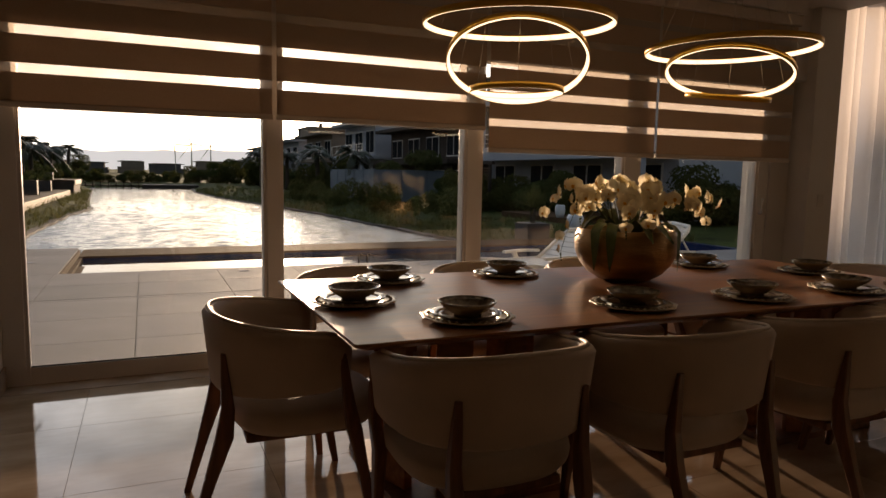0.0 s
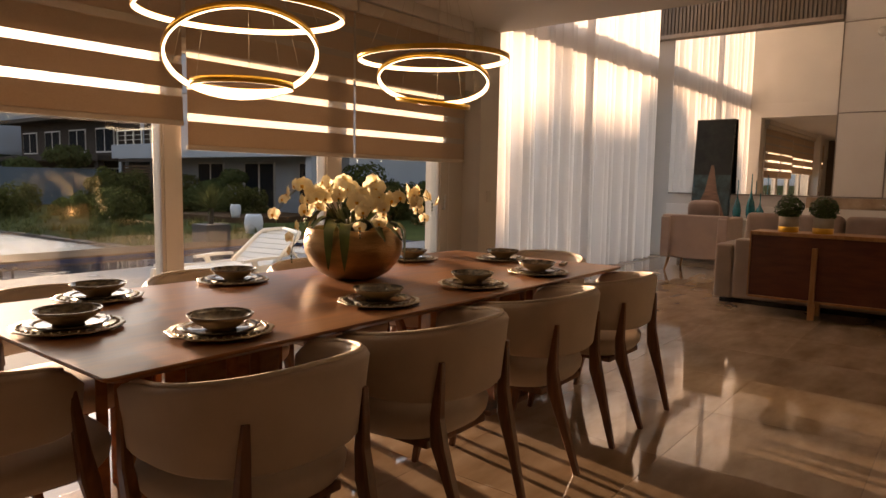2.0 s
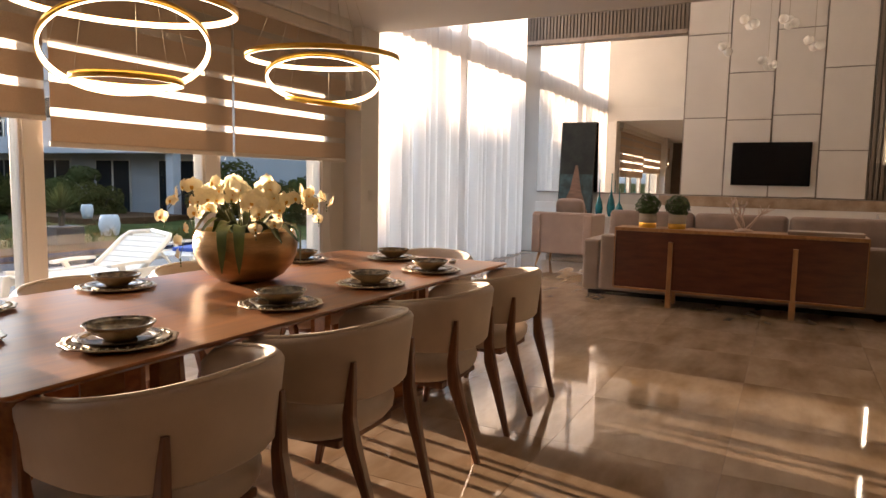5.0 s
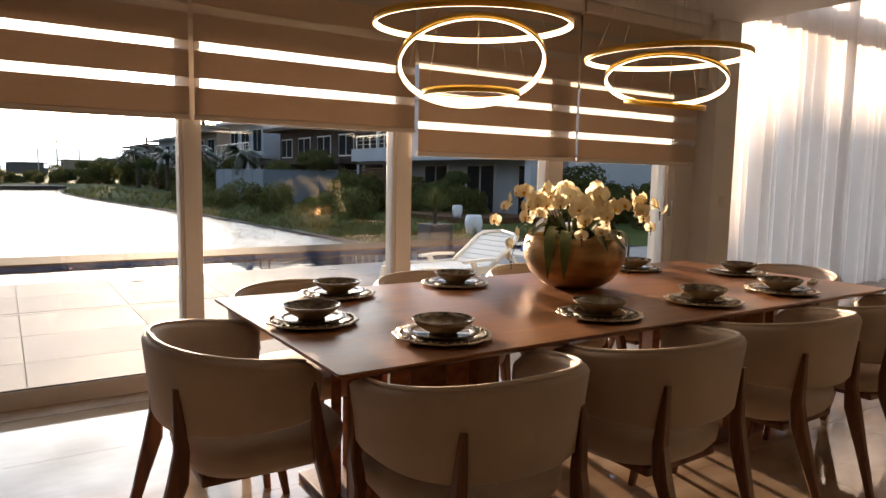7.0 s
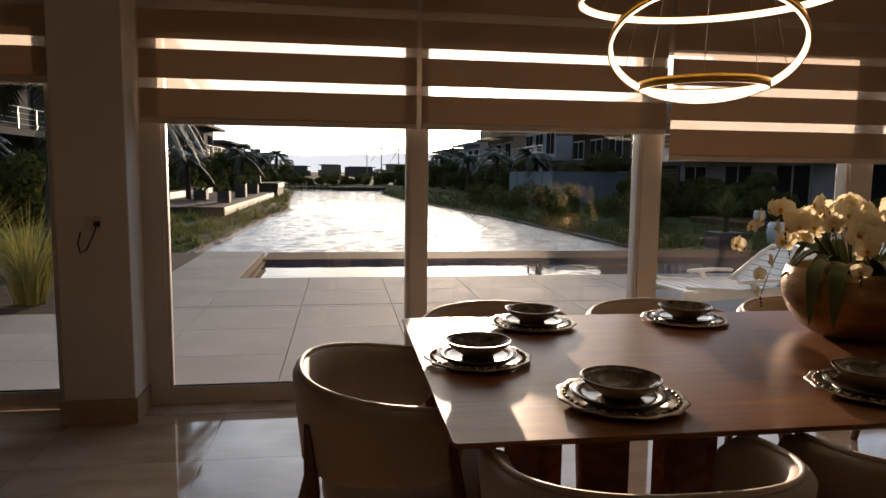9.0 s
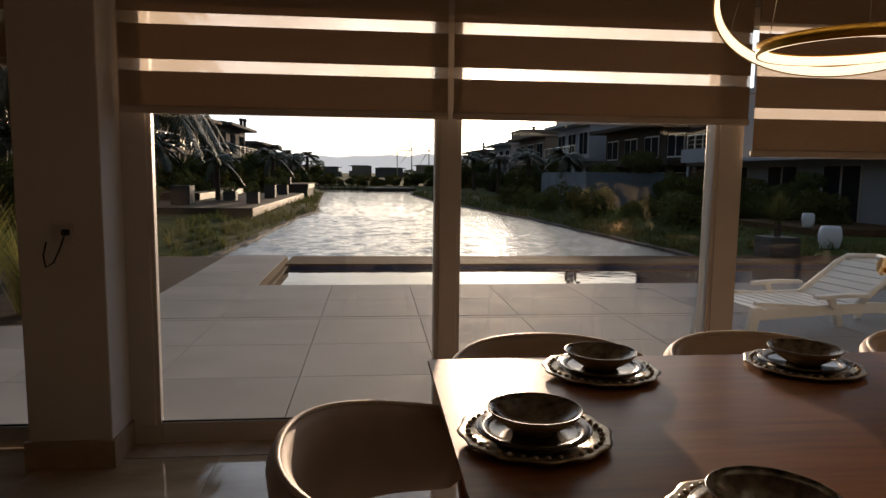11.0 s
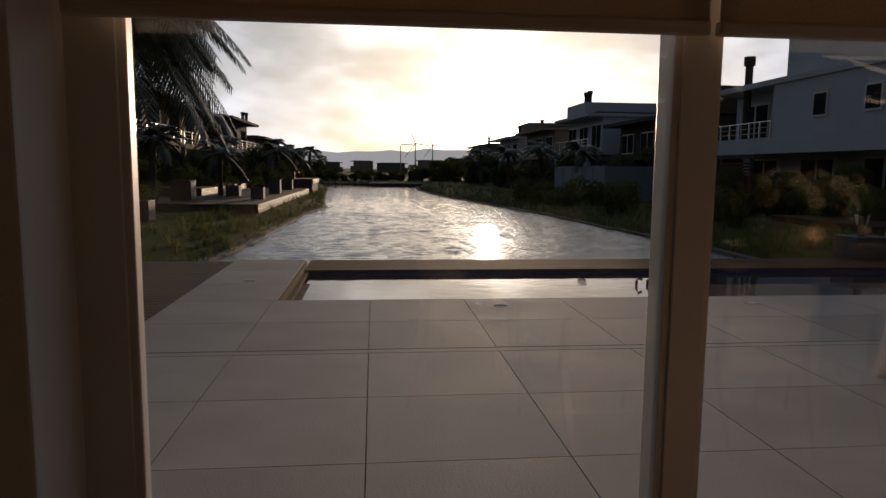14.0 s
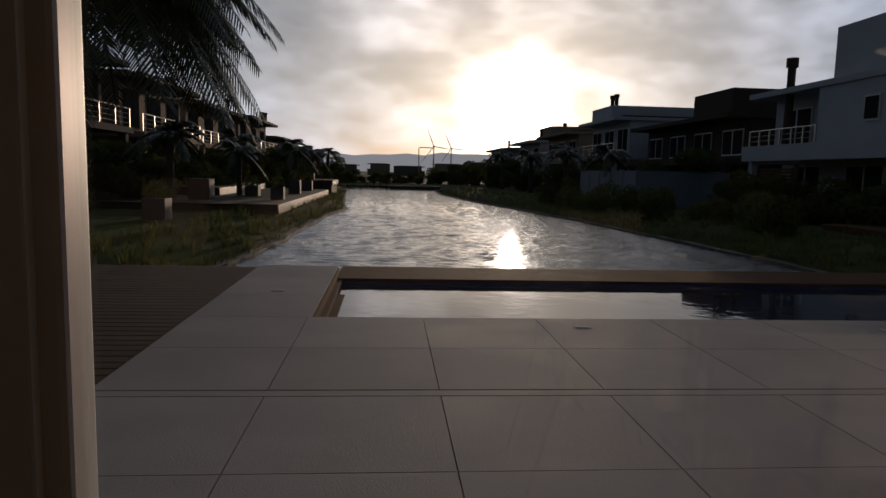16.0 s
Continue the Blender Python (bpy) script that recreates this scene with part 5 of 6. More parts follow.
# ---------------------------------------------------------------- plants
def blades(n, r, h, seed, bend=0.6, w=0.02):
    q = random.Random(seed)
    vs, fs = [], []
    for _ in range(n):
        a, rr_ = q.uniform(0, 2 * math.pi), r * 0.3 * q.random()
        hh, bb = h * q.uniform(0.6, 1.1), bend * q.uniform(0.3, 1.2)
        bx, by = rr_ * math.cos(a), rr_ * math.sin(a)
        px, py = -math.sin(a) * w, math.cos(a) * w
        k = len(vs)
        for s in (0, 0.4, 0.75, 1.0):
            d = bb * hh * s * s
            z = hh * (s - 0.35 * bb * s ** 2)
            f = (1 - s) * 0.9 + 0.1
            vs += [(bx + d * math.cos(a) + px * f, by + d * math.sin(a) + py * f, z), (bx + d * math.cos(a) - px * f, by + d * math.sin(a) - py * f, z)]
        fs += [(k + 2 * i, k + 2 * i + 1, k + 2 * i + 3, k + 2 * i + 2) for i in range(3)]
    return vs, fs


def palm(name, x, y, z0, height, length, seed, label, nf=26, thick=0.16, leaflets=26):
    q = random.Random(seed)
    t = thing(name, label, "palm tree", (x, y, z0), group="palms")
    lean = (q.uniform(-0.2, 0.2), q.uniform(-0.2, 0.2))
    pts = [(lean[0] * s * s, lean[1] * s * s, height * s) for s in (0, 0.15, 0.3, 0.5, 0.7, 0.85, 1.0)]
    part("trunk", tube(pts, [thick * 1.3, thick * 1.05, thick, thick * 0.95, thick * 0.95, thick * 1.05, thick * 0.6], 12), M_trunk, t, "rough brown trunk", True)
    top = Vector(pts[-1])
    vs, fs = [], []
    for i in range(nf):
        a = 2 * math.pi * i / nf * 2.4 + q.uniform(-0.2, 0.2)
        el = radians(q.uniform(-22, 62))
        ln = length * q.uniform(0.8, 1.1)
        c, s_ = math.cos(a), math.sin(a)
        spine = []
        for k in range(leaflets + 1):
            s = k / leaflets
            rr_ = ln * s * math.cos(el) * (1 - 0.12 * s)
            zz = ln * (s * math.sin(el) - 0.6 * s * s)
            spine.append(top + Vector((rr_ * c, rr_ * s_, zz)))
        for k in range(leaflets):
            p, n_ = spine[k], spine[k + 1]
            d = (n_ - p).normalized()
            side = d.cross(Vector((0, 0, 1))).normalized()
            b = len(vs)
            vs += [p + side * 0.012, p - side * 0.012, n_ - side * 0.012, n_ + side * 0.012]
            fs.append((b, b + 1, b + 2, b + 3))
            s = k / leaflets
            if s < 0.08:
                continue
            lw = length * 0.25 * math.sin(math.pi * min(1, 0.15 + 0.8 * s)) ** 0.6
            for sg in (-1, 1):
                dirn = (side * sg * 0.8 + d * 0.65 + Vector((0, 0, -0.35 - 0.3 * q.random()))).normalized()
                wv = d * (ln / leaflets * 0.85)
                b = len(vs)
                e = p + dirn * lw * q.uniform(0.85, 1.1)
                mdl = p + dirn * lw * 0.5 + Vector((0, 0, 0.02))
                vs += [p, p + wv, mdl + wv, mdl, e]
                fs += [(b, b + 1, b + 2, b + 3), (b + 3, b + 2, b + 4)]
    mesh_obj("crown", vs, fs, M_frond, t, "arching feathery fronds")
    return t


palm("palm_tree", -3.02, 6.3, -0.07, 3.55, 2.08, 2, "large feathery date palm beside the terrace", 170, 0.2, 64)
pl_ = palm("palm_tree", -7.5, 24.0, -0.35, 2.6, 1.7, 5, "small feathery palm on the canal bank", 20, 0.14, 18)
for x, y, s in ((-6.6, 31, 0.9), (-8.4, 38, 1.2), (-6.2, 47, 1.1), (-8, 56, 1.3), (-7.4, 68, 1.2), (-9, 80, 1.4), (-8.5, 96, 1.5), (-11, 20, 1.0), (12.6, 46, 1.2), (12.2, 56, 1.2), (11.5, 66, 1.3), (13, 38, 1.1)):
    copy_thing(pl_, Matrix.Translation((x, y, -0.4)) @ Matrix.Rotation(x * 7 + y, 4, "Z") @ Matrix.Scale(s, 4))

tree_meshes = []
for k in range(3):
    tv_, tf_ = [], []
    qq = random.Random(70 + k)
    for j in range(6):
        vs, fs = leaf_cloud(900, qq.uniform(0.6, 1.15), qq.uniform(0.6, 1.15), qq.uniform(0.5, 0.95), 0.10, 20 + 7 * k + j, 0.55)
        o, n0 = Vector((qq.uniform(-0.95, 0.95), qq.uniform(-0.95, 0.95), qq.uniform(1.0, 2.6))), len(tv_)
        tv_ += [v + o for v in vs]
        tf_ += [tuple(n0 + i for i in f) for f in fs]
    tree_meshes.append((tv_, tf_))


def tree(k, label):
    t = thing("garden_tree", label, "tree", group="garden trees")
    tb = tube([(0, 0, 0), (0.05, 0, 0.6), (0.02, 0.05, 1.3), (0.1, 0.05, 2.0)], [0.12, 0.09, 0.07, 0.03], 8)
    for a in (0.3, 2.4, 4.4):
        tube([(0.03, 0.03, 1.1), (0.5 * math.cos(a), 0.5 * math.sin(a), 1.7), (0.9 * math.cos(a), 0.9 * math.sin(a), 2.3)], [0.05, 0.035, 0.012], 6, tb)
    part("trunk", tb, M_trunk, t, "brown trunk and limbs", True)
    mesh_obj("crown", *tree_meshes[k], (M_foliage, M_foliage2, M_foliage)[k], t, "uneven leafy crown")
    return t


protos = [tree(k, ("round leafy garden tree", "dark dense garden tree", "spreading leafy garden tree")[k]) for k in range(3)]
spots = [(-8.8, 18, 0.9), (-10, 27, 1.1), (-9.3, 34, 1.0), (-10, 43, 1.2), (-9, 52, 1.2), (-11, 63, 1.4), (-10, 75, 1.4), (-12, 90, 1.6), (-9, 108, 1.5),
         (14.2, 24, 0.9), (15.5, 34.5, 1.2), (14.0, 45, 1.2), (13.4, 51, 1.2), (12.2, 60, 1.1), (12, 72, 1.3), (10.5, 84, 1.3), (13.5, 98, 1.3),
         (19.5, 14.0, 0.9), (18.6, 10.0, 0.8), (20.5, 7.5, 0.9), (-13, 13, 1.1), (15.9, 17.5, 0.65), (16.3, 20.0, 0.75), (15.8, 22.5, 0.7), (16.2, 25.2, 0.8), (16.0, 28.0, 0.75), (18.2, 14.2, 0.7), (20.5, 14.0, 0.75), (23.0, 13.5, 0.8), (-1, 97, 0.6), (3.5, 92, 0.75), (-6, 101, 0.8), (6.5, 88, 0.9), (-9.5, 92, 1.0), (10, 96, 1.1),
         (-11.5, 15.5, 1.0), (-10.8, 21.5, 1.05), (-11.8, 24.5, 0.95), (-10.9, 30.5, 1.0), (-11.6, 37.5, 1.05), (-10.6, 40.0, 0.9), (-9.6, 47.5, 1.0), (-9.2, 56.0, 1.0), (-8.8, 60.5, 1.1), (-8.3, 67.0, 1.1), (-12.6, 18.5, 1.1), (-7.6, 71.5, 1.0)] + [(-9.0 + 1.45 * k, 84.5 + 1.3 * (k % 3), 0.46 + 0.07 * (k * 5 % 4)) for k in range(13)]
for i, (x, y, s) in enumerate(spots):
    m = Matrix.Translation((x, y, -0.4 - 0.75 * s)) @ Matrix.Rotation(i * 1.7, 4, "Z") @ Matrix.Scale(s, 4)
    if i < 3:
        protos[i].matrix_basis = m
    else:
        copy_thing(protos[i % 3], m)

# reeds and rough grass along the banks
q = random.Random(31)
vs, fs = [], []
bv, bf = blades(10, 0.5, 0.3, 3, 0.8, 0.012)
for i in range(1600):
    right = i % 5 < 3
    y = 9 + 55 * q.random() ** 1.6
    x = along(RIGHT, y) + 0.15 + 3.6 * q.random() ** 1.7 if right else along(LEFT, y) - 0.1 - 2.6 * q.random() ** 1.5
    z, s, a = ground_z(x, y), q.uniform(0.6, 1.5), q.uniform(0, 6.3)
    k = len(vs)
    vs += [(x + s * (c[0] * math.cos(a) - c[1] * math.sin(a)), y + s * (c[0] * math.sin(a) + c[1] * math.cos(a)), z + s * c[2]) for c in bv]
    fs += [tuple(k + j for j in f) for f in bf]
tagged(mesh_obj("bank_grass", vs, fs, M_reed), "tufts of rough grass along the canal banks", "grass", kind="stuff")

# ornamental grass beside the boardwalk
for i, (x, y, s) in enumerate(((-2.25, 3.45, 0.95), (-2.95, 3.7, 1.1), (-3.7, 3.45, 0.9))):
    og = thing("ornamental_grass", "arching clump of ornamental grass beside the terrace", "grass", (x, y, -0.07), group="ornamental grass clumps")
    vs, fs = blades(330, 0.5, 1.25 * s, 40 + i, 0.75, 0.007)
    mesh_obj("blades", vs, fs, M_ograss, og, "thin arching blades")

# spiky yucca in a dark planter, white pots
yu = thing("yucca_planter", "spiky yucca in a dark square planter", "plant", (8.75, 8.75, -0.40))
part("planter", box(-0.29, 0.29, -0.29, 0.29, 0, 0.62, 0.015), M_planter, yu, "dark square planter")
q = random.Random(8)
vs, fs = [], []
for i in range(170):
    a, el, ln = q.uniform(0, 6.283), q.uniform(-0.25, 1.5), q.uniform(0.45, 0.62)
    d = Vector((math.cos(a) * math.cos(el), math.sin(a) * math.cos(el), math.sin(el)))
    sd = d.cross(Vector((0, 0, 1))).normalized() * 0.014
    p, k = Vector((0, 0, 0.95)), len(vs)
    vs += [p + sd, p - sd, p + d * ln * 0.6 - sd * 0.8, p + d * ln * 0.6 + sd * 0.8, p + d * ln]
    fs += [(k, k + 1, k + 2, k + 3), (k + 3, k + 2, k + 4)]
mesh_obj("leaves", vs, fs, M_reed, yu, "stiff radiating leaves")
part("stem", tube([(0, 0, 0.6), (0, 0, 0.97)], 0.06, 8), M_trunk, yu)


def white_pot(x, y, z, s):
    t = thing("white_pot", "tall rounded white ceramic pot on a garden terrace", "pot", (x, y, z), group="white garden pots")
    part("body", lathe([(0.001, 0), (0.2 * s, 0), (0.26 * s, 0.2 * s), (0.30 * s, 0.42 * s), (0.27 * s, 0.64 * s), (0.23 * s, 0.72 * s), (0.21 * s, 0.72 * s), (0.2 * s, 0.6 * s), (0.001, 0.58 * s)], 28), M_pot, t, smooth=True)


white_pot(14.0, 15.5, -0.15, 0.62)
white_pot(12.2, 12.0, -0.47, 0.9)
white_pot(16.0, 18.2, -0.15, 0.6)
gt = thing("garden_terrace", "low timber terrace in the neighbouring garden", "terrace", (15.2, 15.6, -0.7))
part("platform", box(-1.4, 2.4, -2.4, 11.5, -0.2, 0.2, 0.02), M_ledge_wood, gt)
part("upper_platform", box(-1.3, 2.4, -0.6, 4.0, 0.2, 0.55, 0.02), M_ledge_wood, gt)
part("step", box(-1.8, -1.4, -1.5, 3.5, -0.2, 0.05, 0.02), M_ledge_wood, gt)
rs = thing("round_step", "round timber platform under the white pot", "platform", (12.2, 12.0, -0.6))
part("drum", lathe([(0.001, -0.3), (0.62, -0.3), (0.62, 0.06), (0.001, 0.06)], 32), M_board, rs)
part("rim", lathe([(0.001, 0.06), (0.70, 0.06), (0.72, 0.08), (0.72, 0.11), (0.001, 0.13)], 32), M_ledge_wood, rs, "overhanging timber rim")

# slatted screen and porch beside the neighbouring house
sc_ = thing("garden_screen", "brown slatted timber screen in the neighbouring garden", "screen", (15.6, 25.2, -0.5))
for y in (-1.3, 1.3):
    part("post", box(-0.06, 0.06, y - 0.06, y + 0.06, 0, 2.3, 0.008), M_dark, sc_)
part("beam", box(-0.08, 0.08, -1.6, 1.6, 2.3, 2.45, 0.01), M_dark, sc_)
for i in range(16):
    part("slat", box(-0.02, 0.02, -1.22, 1.22, 0.12 + 0.13 * i, 0.20 + 0.13 * i, 0.004), M_ledge_wood, sc_)

# rounded shrubs on the right bank, before the fence
qb = random.Random(77)
for i in range(16):
    y = 17.5 + 1.25 * i + qb.uniform(-0.3, 0.3)
    x = along(RIGHT, y) + 1.5 + qb.uniform(0, 2.0)
    a, hh = qb.uniform(0.5, 0.95), qb.uniform(0.45, 0.85)
    sh = thing("bank_shrub", "loose yellow green shrub on the canal bank", "shrub", (x, y, ground_z(x, y) - 0.05), group="shrubs on the canal bank")
    vs, fs = leaf_cloud(900, a, a * 1.1, hh, 0.075, 300 + i, 0.5)
    mesh_obj("foliage", [v + Vector((0, 0, hh * 0.7)) for v in vs], fs, M_reed if i % 3 else M_foliage, sh, "small narrow leaves")

# garden fence
fe = thing("garden_fence", "blue grey solid garden fence along the neighbouring plot", "fence", (12.8, 33.0, -0.6))
for i in range(5):
    part("panel", box(-0.03, 0.03, 2.0 * i + 0.02, 2.0 * i + 1.98, 0.05, 2.1, 0.01), M_fence, fe)
    part("post", box(-0.06, 0.06, 2.0 * i - 0.05, 2.0 * i + 0.05, 0, 2.15, 0.01), M_fence, fe)
for i in range(3):
    part("end_panel", box(0.03 + 1.65 * i, 1.66 + 1.65 * i, -0.03, 0.03, 0.05, 2.1, 0.01), M_fence, fe)


# ---------------------------------------------------------------- houses
def house(x0, x1, y0, y1, h, side, wall, label, storeys=2, upper=None, balcony=True, chimneys=(), recess=True, nwin=3, rail=None, wide=1.0, flue=None):
    """Flat roofed house; side = +1 faces +x, -1 faces -x."""
    t = thing("house", label, "house", ((x0 + x1) / 2, (y0 + y1) / 2, -0.4), group="houses along the canal")
    hx_, hy_ = (x1 - x0) / 2, (y1 - y0) / 2
    H = h + 0.4
    mid = H * 0.5
    fx = side * hx_
    inn = fx - side * (1.8 if recess else 0.0)
    part("lower_wall", box(min(-fx, inn), max(-fx, inn), -hy_, hy_, -0.3, mid - 0.15), wall, t)
    part("floor_slab", box(-hx_ - 0.15, hx_ + 0.15, -hy_ - 0.15, hy_ + 0.15, mid - 0.15, mid + 0.15, 0.02), wall, t)
    part("upper_wall", box(min(-fx, fx - side * 1.2), max(-fx, fx - side * 1.2), -hy_ + 0.2, hy_ - 0.2, mid + 0.15, H - 0.25), wall, t)
    roof = part("roof", box(-hx_ - 0.1, hx_ + 0.1, -hy_, hy_, H - 0.25, H, 0.02), wall, t, "flat roof slab")
    part("parapet", box(-hx_ * 0.8, hx_ * 0.8, -hy_ * 0.9, hy_ * 0.9, H, H + 0.15), M_dark, t)
    if upper:
        a, b, hh = upper
        part("upper_volume", box(-hx_ * 0.92 if side < 0 else -hx_ * 0.7, hx_ * 0.75, -hy_ + a, -hy_ + b, H, H + hh, 0.02), wall, t)
    for k in range(nwin):
        y = -hy_ + (k + 0.5) * 2 * hy_ / nwin
        w = min(1.1, 0.7 * hy_ / nwin * 1.6) * wide
        for z0, z1, xx in ((mid + 0.35, H - 0.75, fx - side * 1.2), (-0.1, mid - 0.5, inn)):
            wd = part("window", box(min(xx, xx + side * 0.05), max(xx, xx + side * 0.05), y - w, y + w, z0, z1), M_frame if side < 0 else M_dark, t, "white framed window" if side < 0 else "dark framed window")
            for s in (-1, 1):
                part("pane", box(min(xx + side * 0.05, xx + side * 0.07), max(xx + side * 0.05, xx + side * 0.07), y + s * w * 0.5 - w * 0.43, y + s * w * 0.5 + w * 0.43, z0 + 0.08, z1 - 0.08), M_hglass, wd, "dark glass")
    for s in (-1, 1):
        part("column", box(min(fx - side * 0.35, fx), max(fx - side * 0.35, fx), s * (hy_ - 0.35) - 0.18, s * (hy_ - 0.35) + 0.18, -0.3, mid - 0.15), wall, t)
    if balcony:
        ra, rb_ = rail or (-hy_, hy_)
        rl = part("balcony_rail", tube([(fx, ra, mid + 1.05), (fx, rb_, mid + 1.05)], 0.03, 6), M_wire, t, "thin metal rail")
        for k in range(3):
            part("rail_wire", tube([(fx, ra, mid + 0.35 + 0.23 * k), (fx, rb_, mid + 0.35 + 0.23 * k)], 0.015, 4), M_wire, rl)
        for k in range(7):
            yk = ra + k * (rb_ - ra) / 6
            part("rail_post", box(fx - 0.03, fx + 0.03, yk - 0.03, yk + 0.03, mid + 0.15, mid + 1.05), M_wire, rl)
    if rail:
        # closed front wall beside the corner balcony
        part("front_wall", box(min(fx, fx - side * 1.2), max(fx, fx - side * 1.2), -hy_ + 0.2, rail[0] - 0.05, mid + 0.15, H - 0.25), wall, t)
        for k in range(3):
            yk = -hy_ + 1.6 + k * (rail[0] + hy_ - 2.0) / 3
            wd = part("window", box(fx - 0.05, fx + 0.01, yk - 0.42, yk + 0.42, mid + 1.0, H - 0.85), M_frame, t, "narrow white framed window")
            part("pane", box(fx - 0.07, fx - 0.049, yk - 0.34, yk + 0.34, mid + 1.08, H - 0.93), M_hglass, wd, "dark glass")
        part("fascia", box(fx - 0.2, fx - 0.152, -hy_ - 0.15, hy_ + 0.15, mid - 0.35, mid + 0.35, 0.01), wall, t, "pale band under the balcony")
    if flue:
        part("flue_pipe", lathe([(0.17, mid + 0.15), (0.17, H + flue[2]), (0.25, H + flue[2]), (0.25, H + flue[2] + 0.4), (0.001, H + flue[2] + 0.4)], 12), M_dark, t, "tall dark flue pipe").location = (flue[0], flue[1], 0)
    for cx, cy, ch in chimneys:
        cb = part("chimney", lathe([(0.16, H), (0.16, H + ch), (0.22, H + ch), (0.22, H + ch + 0.28), (0.001, H + ch + 0.28)], 10), M_dark, roof, "dark chimney pipe")
        cb.location = (cx, cy, 0)
    return t


house(17.5, 26, 15.5, 31, 5.2, -1, M_house, "white flat roofed house with a long balcony", upper=(0, 10.0, 2.05), nwin=4, rail=(2.6, 7.6), flue=(-4.0, 5.0, 0.9))
house(17.5, 27, 33, 47, 4.6, -1, M_dark, "dark timber clad flat roofed house", upper=(0.5, 5.0, 1.3), balcony=False, nwin=4)
house(16.8, 25, 48.5, 58, 5.6, -1, M_house, "white flat roofed house with two chimney pipes", upper=(2.0, 7.0, 1.0), chimneys=((-3.0, -1.5, 1.7), (-3.0, -0.5, 1.7)))
house(16.2, 24, 60, 72, 5.2, -1, M_house3, "sandy flat roofed house", upper=(7, 11, 0.9), chimneys=((-2, 2, 1.0),))
house(15.8, 24, 74, 86, 5.0, -1, M_house, "pale flat roofed house further along the canal", chimneys=((-2, -3, 1.2), (-2, -2, 1.2)))
house(15, 24, 88, 102, 4.6, -1, M_house2, "grey flat roofed house far along the canal", chimneys=((-2, 2, 1.1),))
house(-21, -12.5, 12.5, 22, 6.2, 1, M_house2, "grey flat roofed house with a shaded terrace")
house(-21, -12.5, 23.5, 34, 6.1, 1, M_house2, "grey flat roofed house behind palms", upper=(6, 10, 0.5))
house(-21, -12.4, 35.5, 46, 5.9, 1, M_house3, "sandy flat roofed house behind trees", chimneys=((3, 3, 0.5),))
house(-20, -12.6, 47.5, 60, 5.7, 1, M_house3, "sandy house with a deep balcony", chimneys=((3, 4, 0.8),))
house(-20, -12.2, 62, 76, 5.9, 1, M_house2, "grey house with chimney pipes", chimneys=((3, 5, 0.9), (3, 3, 0.8)))
house(-20, -12, 79, 96, 4.8, 1, M_house2, "grey house far along the canal")
for i, (x, w, h) in enumerate(((-44, 12, 4.6), (-30, 10, 4.0), (-17, 11, 3.4), (-4, 9, 4.1), (8, 12, 3.3), (24, 12, 4.6), (40, 13, 5.4))):
    house(x - w / 2, x + w / 2, 262 + 9 * (i % 2), 274 + 9 * (i % 2), h, -1 if i % 2 else 1, (M_house2, M_house3)[i % 2], "distant flat roofed house across the water", balcony=False, recess=False)

# terraces and walls on the far left bank
TERRACES = [(-8.4, 21.7, 4.4, 5.6, 0.28, 0.02), (-6.9, 33.2, 6.4, 19.5, 0.62, 0.0), (-8.6, 35.5, 2.6, 11.0, 0.98, 0.0),
            (-4.7, 50.0, 1.8, 5.0, 1.15, 0.0), (-6.8, 61.0, 2.6, 13.0, 0.95, 0.0), (-7.4, 15.0, 3.0, 3.2, 0.34, 0.03)]
for i, (x, y, w, l, h, turn) in enumerate(TERRACES):
    t = thing("canal_terrace", "low stone faced terrace with timber top on the canal bank", "terrace", (x, y, -0.75), math.degrees(turn), group="terraces on the bank")
    part("platform", box(-w / 2, w / 2, -l / 2, l / 2, -0.3, h, 0.02), M_stone, t)
    part("deck", box(-w / 2 - 0.05, w / 2 + 0.05, -l / 2 - 0.05, l / 2 + 0.05, h, h + 0.04, 0.01), M_board, t, "dark timber top")
    # Only the sun-facing side gets the paler timber, painted as if lit.
    for k in range(2):
        part("edge_board", box(w / 2 + 0.055, w / 2 + 0.085, -l / 2 - 0.05, l / 2 + 0.05, h - 0.13 - 0.16 * k, h + 0.02 - 0.16 * k, 0.004), M_edge, t, "timber edge board, paled as the sunlit side")
for x, y, z, a, hh in ((-6.35, 19.2, -0.5, 0.32, 0.75), (-4.3, 27.5, -0.09, 0.26, 0.5), (-4.5, 34.0, -0.09, 0.28, 0.7), (-4.6, 40.0, -0.09, 0.30, 0.6), (-7.0, 26.2, -0.09, 0.4, 0.8), (-5.9, 30.5, -0.09, 0.3, 0.45), (-5.2, 47.0, 0.44, 0.25, 0.5)):
    pt = thing("terrace_planter", "dark square planter with a low shrub on the canal terrace", "planter", (x, y, z), group="planters on the canal terraces")
    part("box", box(-a, a, -a, a, 0, hh, 0.015), M_planter, pt)
    vs, fs = leaf_cloud(260, a * 1.3, a * 1.3, a * 1.1, 0.07, int(y * 10))
    mesh_obj("shrub", [v + Vector((0, 0, hh + a * 0.7)) for v in vs], fs, M_foliage2, pt, "dark leaves")

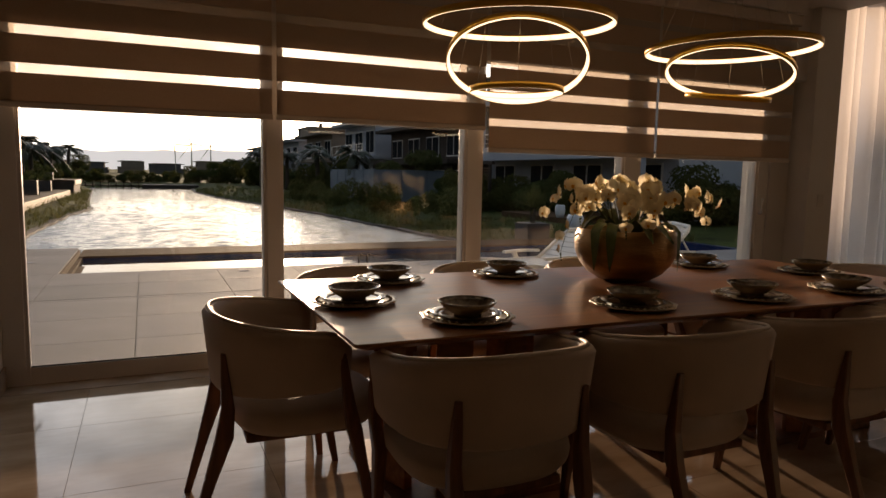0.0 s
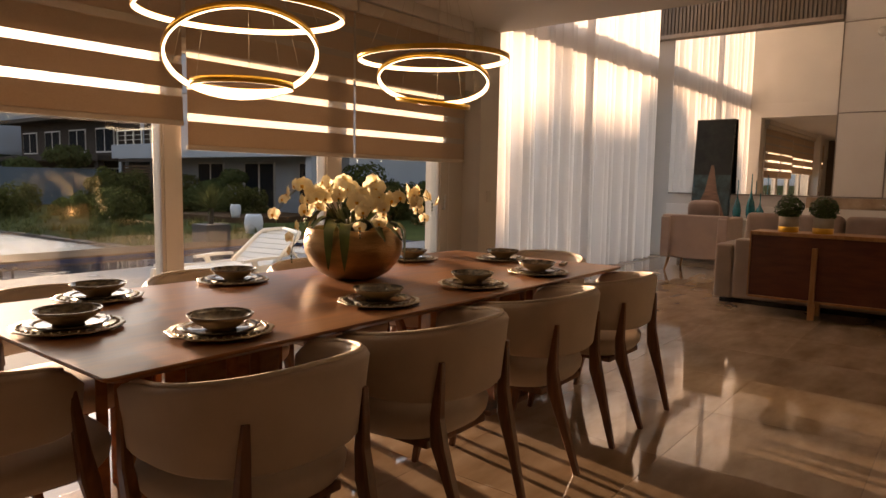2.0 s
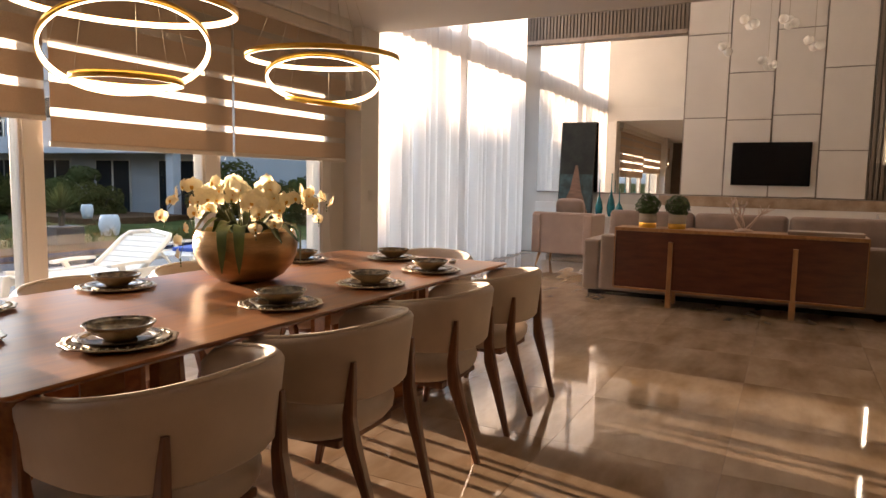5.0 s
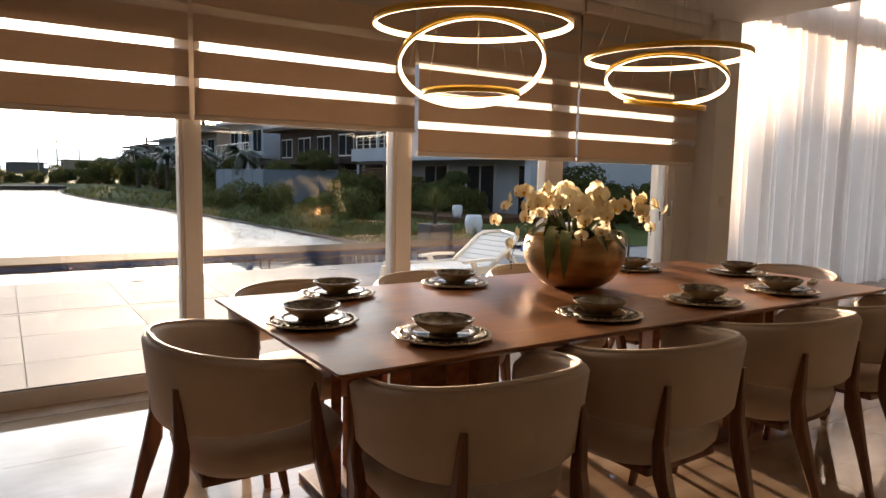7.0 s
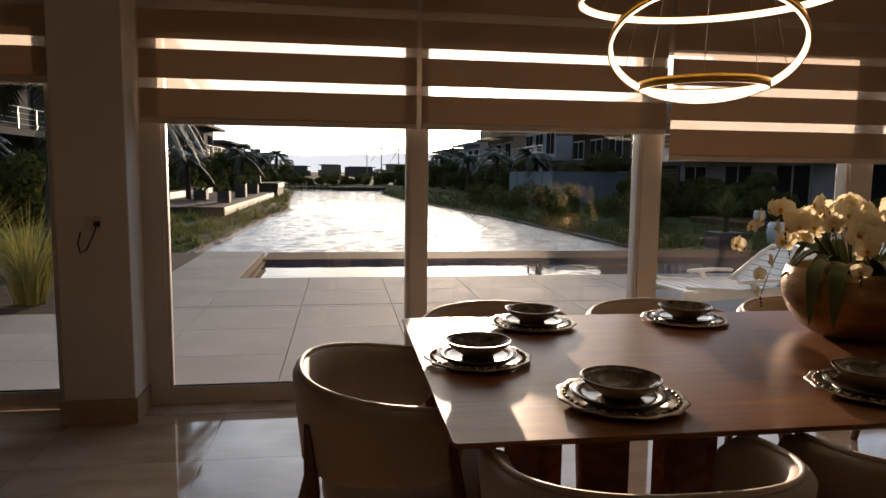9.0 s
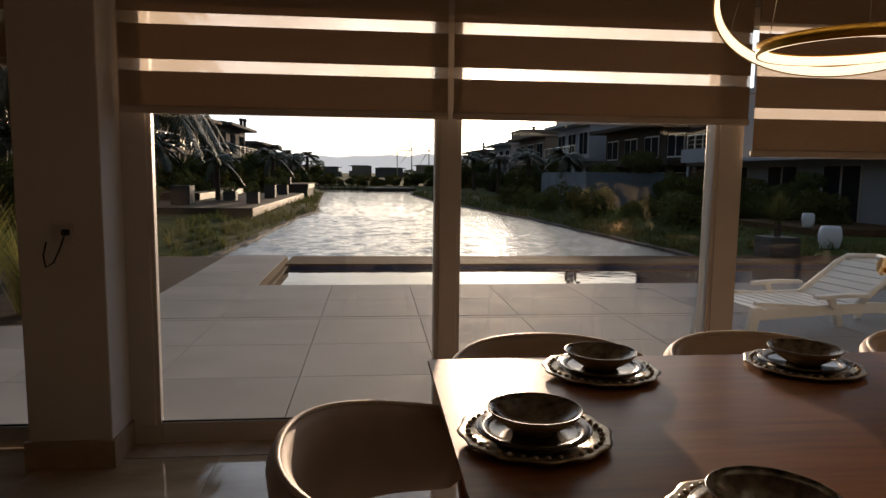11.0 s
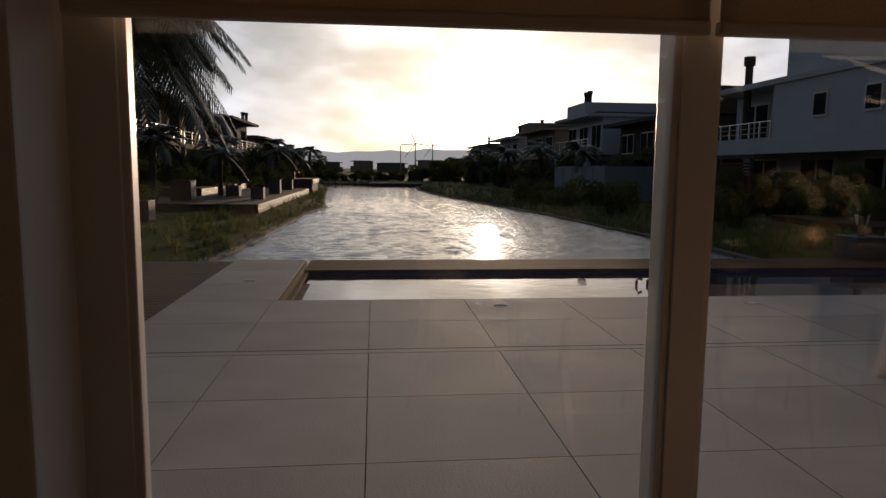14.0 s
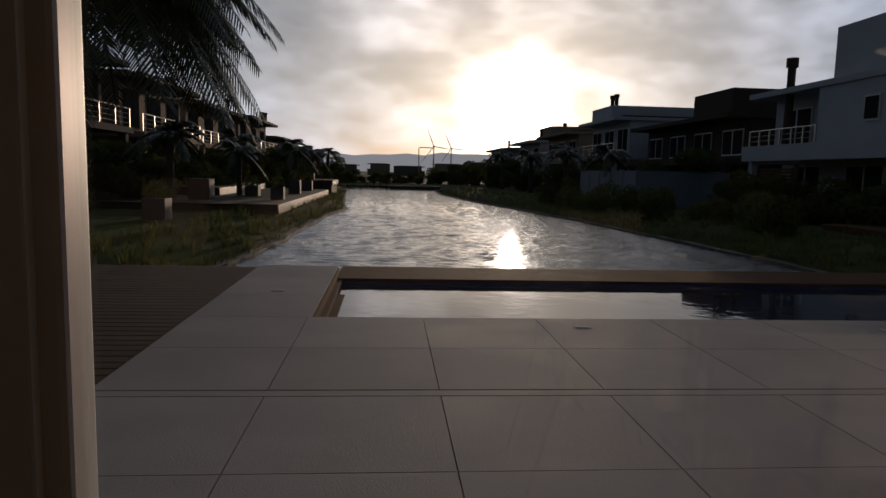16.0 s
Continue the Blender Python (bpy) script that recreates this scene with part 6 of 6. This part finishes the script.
# stone kerb at the water's edge
for nm, tab_, sg in (("kerb_left", LEFT, -1), ("kerb_right", RIGHT, 1)):
    kr, kb = [], random.Random(3)
    for k in range(110):
        y = 8.6 + 0.62 * k
        x = along(tab_, y) + sg * (0.12 + kb.uniform(-0.05, 0.05))
        kr.append([(x - 0.16, y, -0.9), (x + 0.16, y, -0.9), (x + 0.14, y, -0.74 + kb.uniform(-0.015, 0.015)), (x - 0.14, y, -0.74 + kb.uniform(-0.015, 0.015))])
    tagged(obj(nm, loft(kr), M_kerb, None), "uneven pale stone edge along the canal", "kerb", kind="structure")

# bridge, wind sculptures, hills
br = thing("foot_bridge", "low timber foot bridge across the far water", "bridge", (0, 75, 0))
part("deck", box(-5.4, 0.4, -0.8, 0.8, -0.56, -0.46), M_board, br)
part("rail", box(-5.4, 0.4, -0.83, -0.77, -0.20, -0.13), M_board, br)
for i in range(8):
    part("post", box(-5.1 + 0.72 * i, -5.0 + 0.72 * i, -0.82, -0.70, -1.6, -0.16), M_board, br)
part("abutment", box(0.35, 6.0, -1.2, 4.0, -1.6, -0.40, 0.05), M_stone, br, "stone bank at the bridge's end")


def turbine(x, y, hgt, ln, rot):
    t = thing("wind_turbine", "slim three bladed wind turbine in the distance", "wind turbine", (x, y, -0.4), group="wind turbines")
    part("mast", tube([(0, 0, 0), (0, 0, hgt)], [0.16, 0.08], 8), M_wire, t, smooth=True)
    part("hub", lathe([(0.001, hgt - 0.15), (0.2, hgt - 0.1), (0.2, hgt + 0.1), (0.001, hgt + 0.15)], 10), M_wire, t)
    for k in range(3):
        a = rot + 2 * math.pi * k / 3
        d = Vector((math.cos(a), 0, math.sin(a)))
        part("blade", tube([Vector((0, -0.2, hgt)), Vector((0, -0.2, hgt)) + d * ln * 0.35, Vector((0, -0.2, hgt)) + d * ln], [0.13, 0.2, 0.06], 6, flat=0.4), M_wire, t, smooth=True)


turbine(7.9, 117, 6.0, 3.4, 1.95)
turbine(11.3, 121, 5.9, 3.0, 2.0)
fr_ = thing("angled_mast", "thin bent metal mast beside the wind turbines", "mast", (5.4, 117, -0.4))
part("arm", tube([(0, 0, 0), (-0.1, 0, 5.6), (0.05, 0, 5.8), (2.3, 0, 5.75)], 0.09, 6), M_wire, fr_)
# Distant ridge, self-lit to look washed out by haze.
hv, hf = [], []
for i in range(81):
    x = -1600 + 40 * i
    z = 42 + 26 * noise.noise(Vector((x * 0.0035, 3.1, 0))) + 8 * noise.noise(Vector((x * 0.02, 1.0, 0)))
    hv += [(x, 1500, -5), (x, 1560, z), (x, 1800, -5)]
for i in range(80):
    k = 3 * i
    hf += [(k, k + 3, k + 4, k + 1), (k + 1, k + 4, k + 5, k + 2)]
tagged(mesh_obj("backdrop_hills", hv, hf, M_hill), "low hills on the horizon, glowing pale in place of haze", "hills", kind="structure")
# ---------------------------------------------------------------- floor tiles and terrace slabs
fl = structure("floor", box(WEST, TVX, SOUTH, 0.02, -0.15, -0.008), M_grout)
tagged(fl, "polished beige travertine tile floor", "floor")
tw = 0.79
tm = box(-tw / 2 + 0.0007, tw / 2 - 0.0007, -tw / 2 + 0.0007, tw / 2 - 0.0007, -0.008, 0.0, 0.0006, seg=1)
t0 = obj("tile", tm, M_tile, fl)
tile_mesh = t0.data
bpy.data.objects.remove(t0)
for i in range(20):
    for j in range(12):
        x, y = 0.31 - 4 * tw + tw * (i + 0.5), -0.06 - tw * (j + 0.5)
        if x + tw / 2 < TVX + 0.4 and y - tw / 2 > SOUTH - 0.3:
            piece("tile", tile_mesh, fl, (x, y, 0))
fill = structure("floor_living", box(EDGE_X, TVX, -0.06, 0.5, -0.15, -0.001), M_marble)
tagged(fill, "beige marble strip under the tall curtain", "floor")
SX = [-8.95, -7.97, -6.98, -6.0, -5.25, -4.28, -3.30, -2.33, -1.36, -0.41, 0.535, 1.48, 2.47, 3.45, 4.43, 5.41, 6.40, 7.38, 8.36, 9.34, 10.32, 11.30, 12.28]
SY = [0.12, 1.15, 2.03, 2.96]
SY2 = [3.07, 3.96, 4.94]


def slabs(parent, xs, ys):
    for xa, xb in zip(xs, xs[1:]):
        for ya, yb in zip(ys, ys[1:]):
            s = obj("slab", box(xa + 0.003, xb - 0.003, ya + 0.003, yb - 0.003, DZ - 0.03, DZ), M_slab, parent)


slabs(terr, SX[:9], SY[:3] + [2.825])
slabs(terr, SX[8:], SY)
slabs(terr, SX[8:], SY2)
slabs(arm_, [-1.36, -0.385], [4.94, 5.93, 6.93, 7.94])
dr = structure("drain_trim", box(-1.36, 12.28, 2.972, 3.058, DZ - 0.03, DZ - 0.001), M_slab)
tagged(dr, "narrow drain strip across the terrace", "drain")
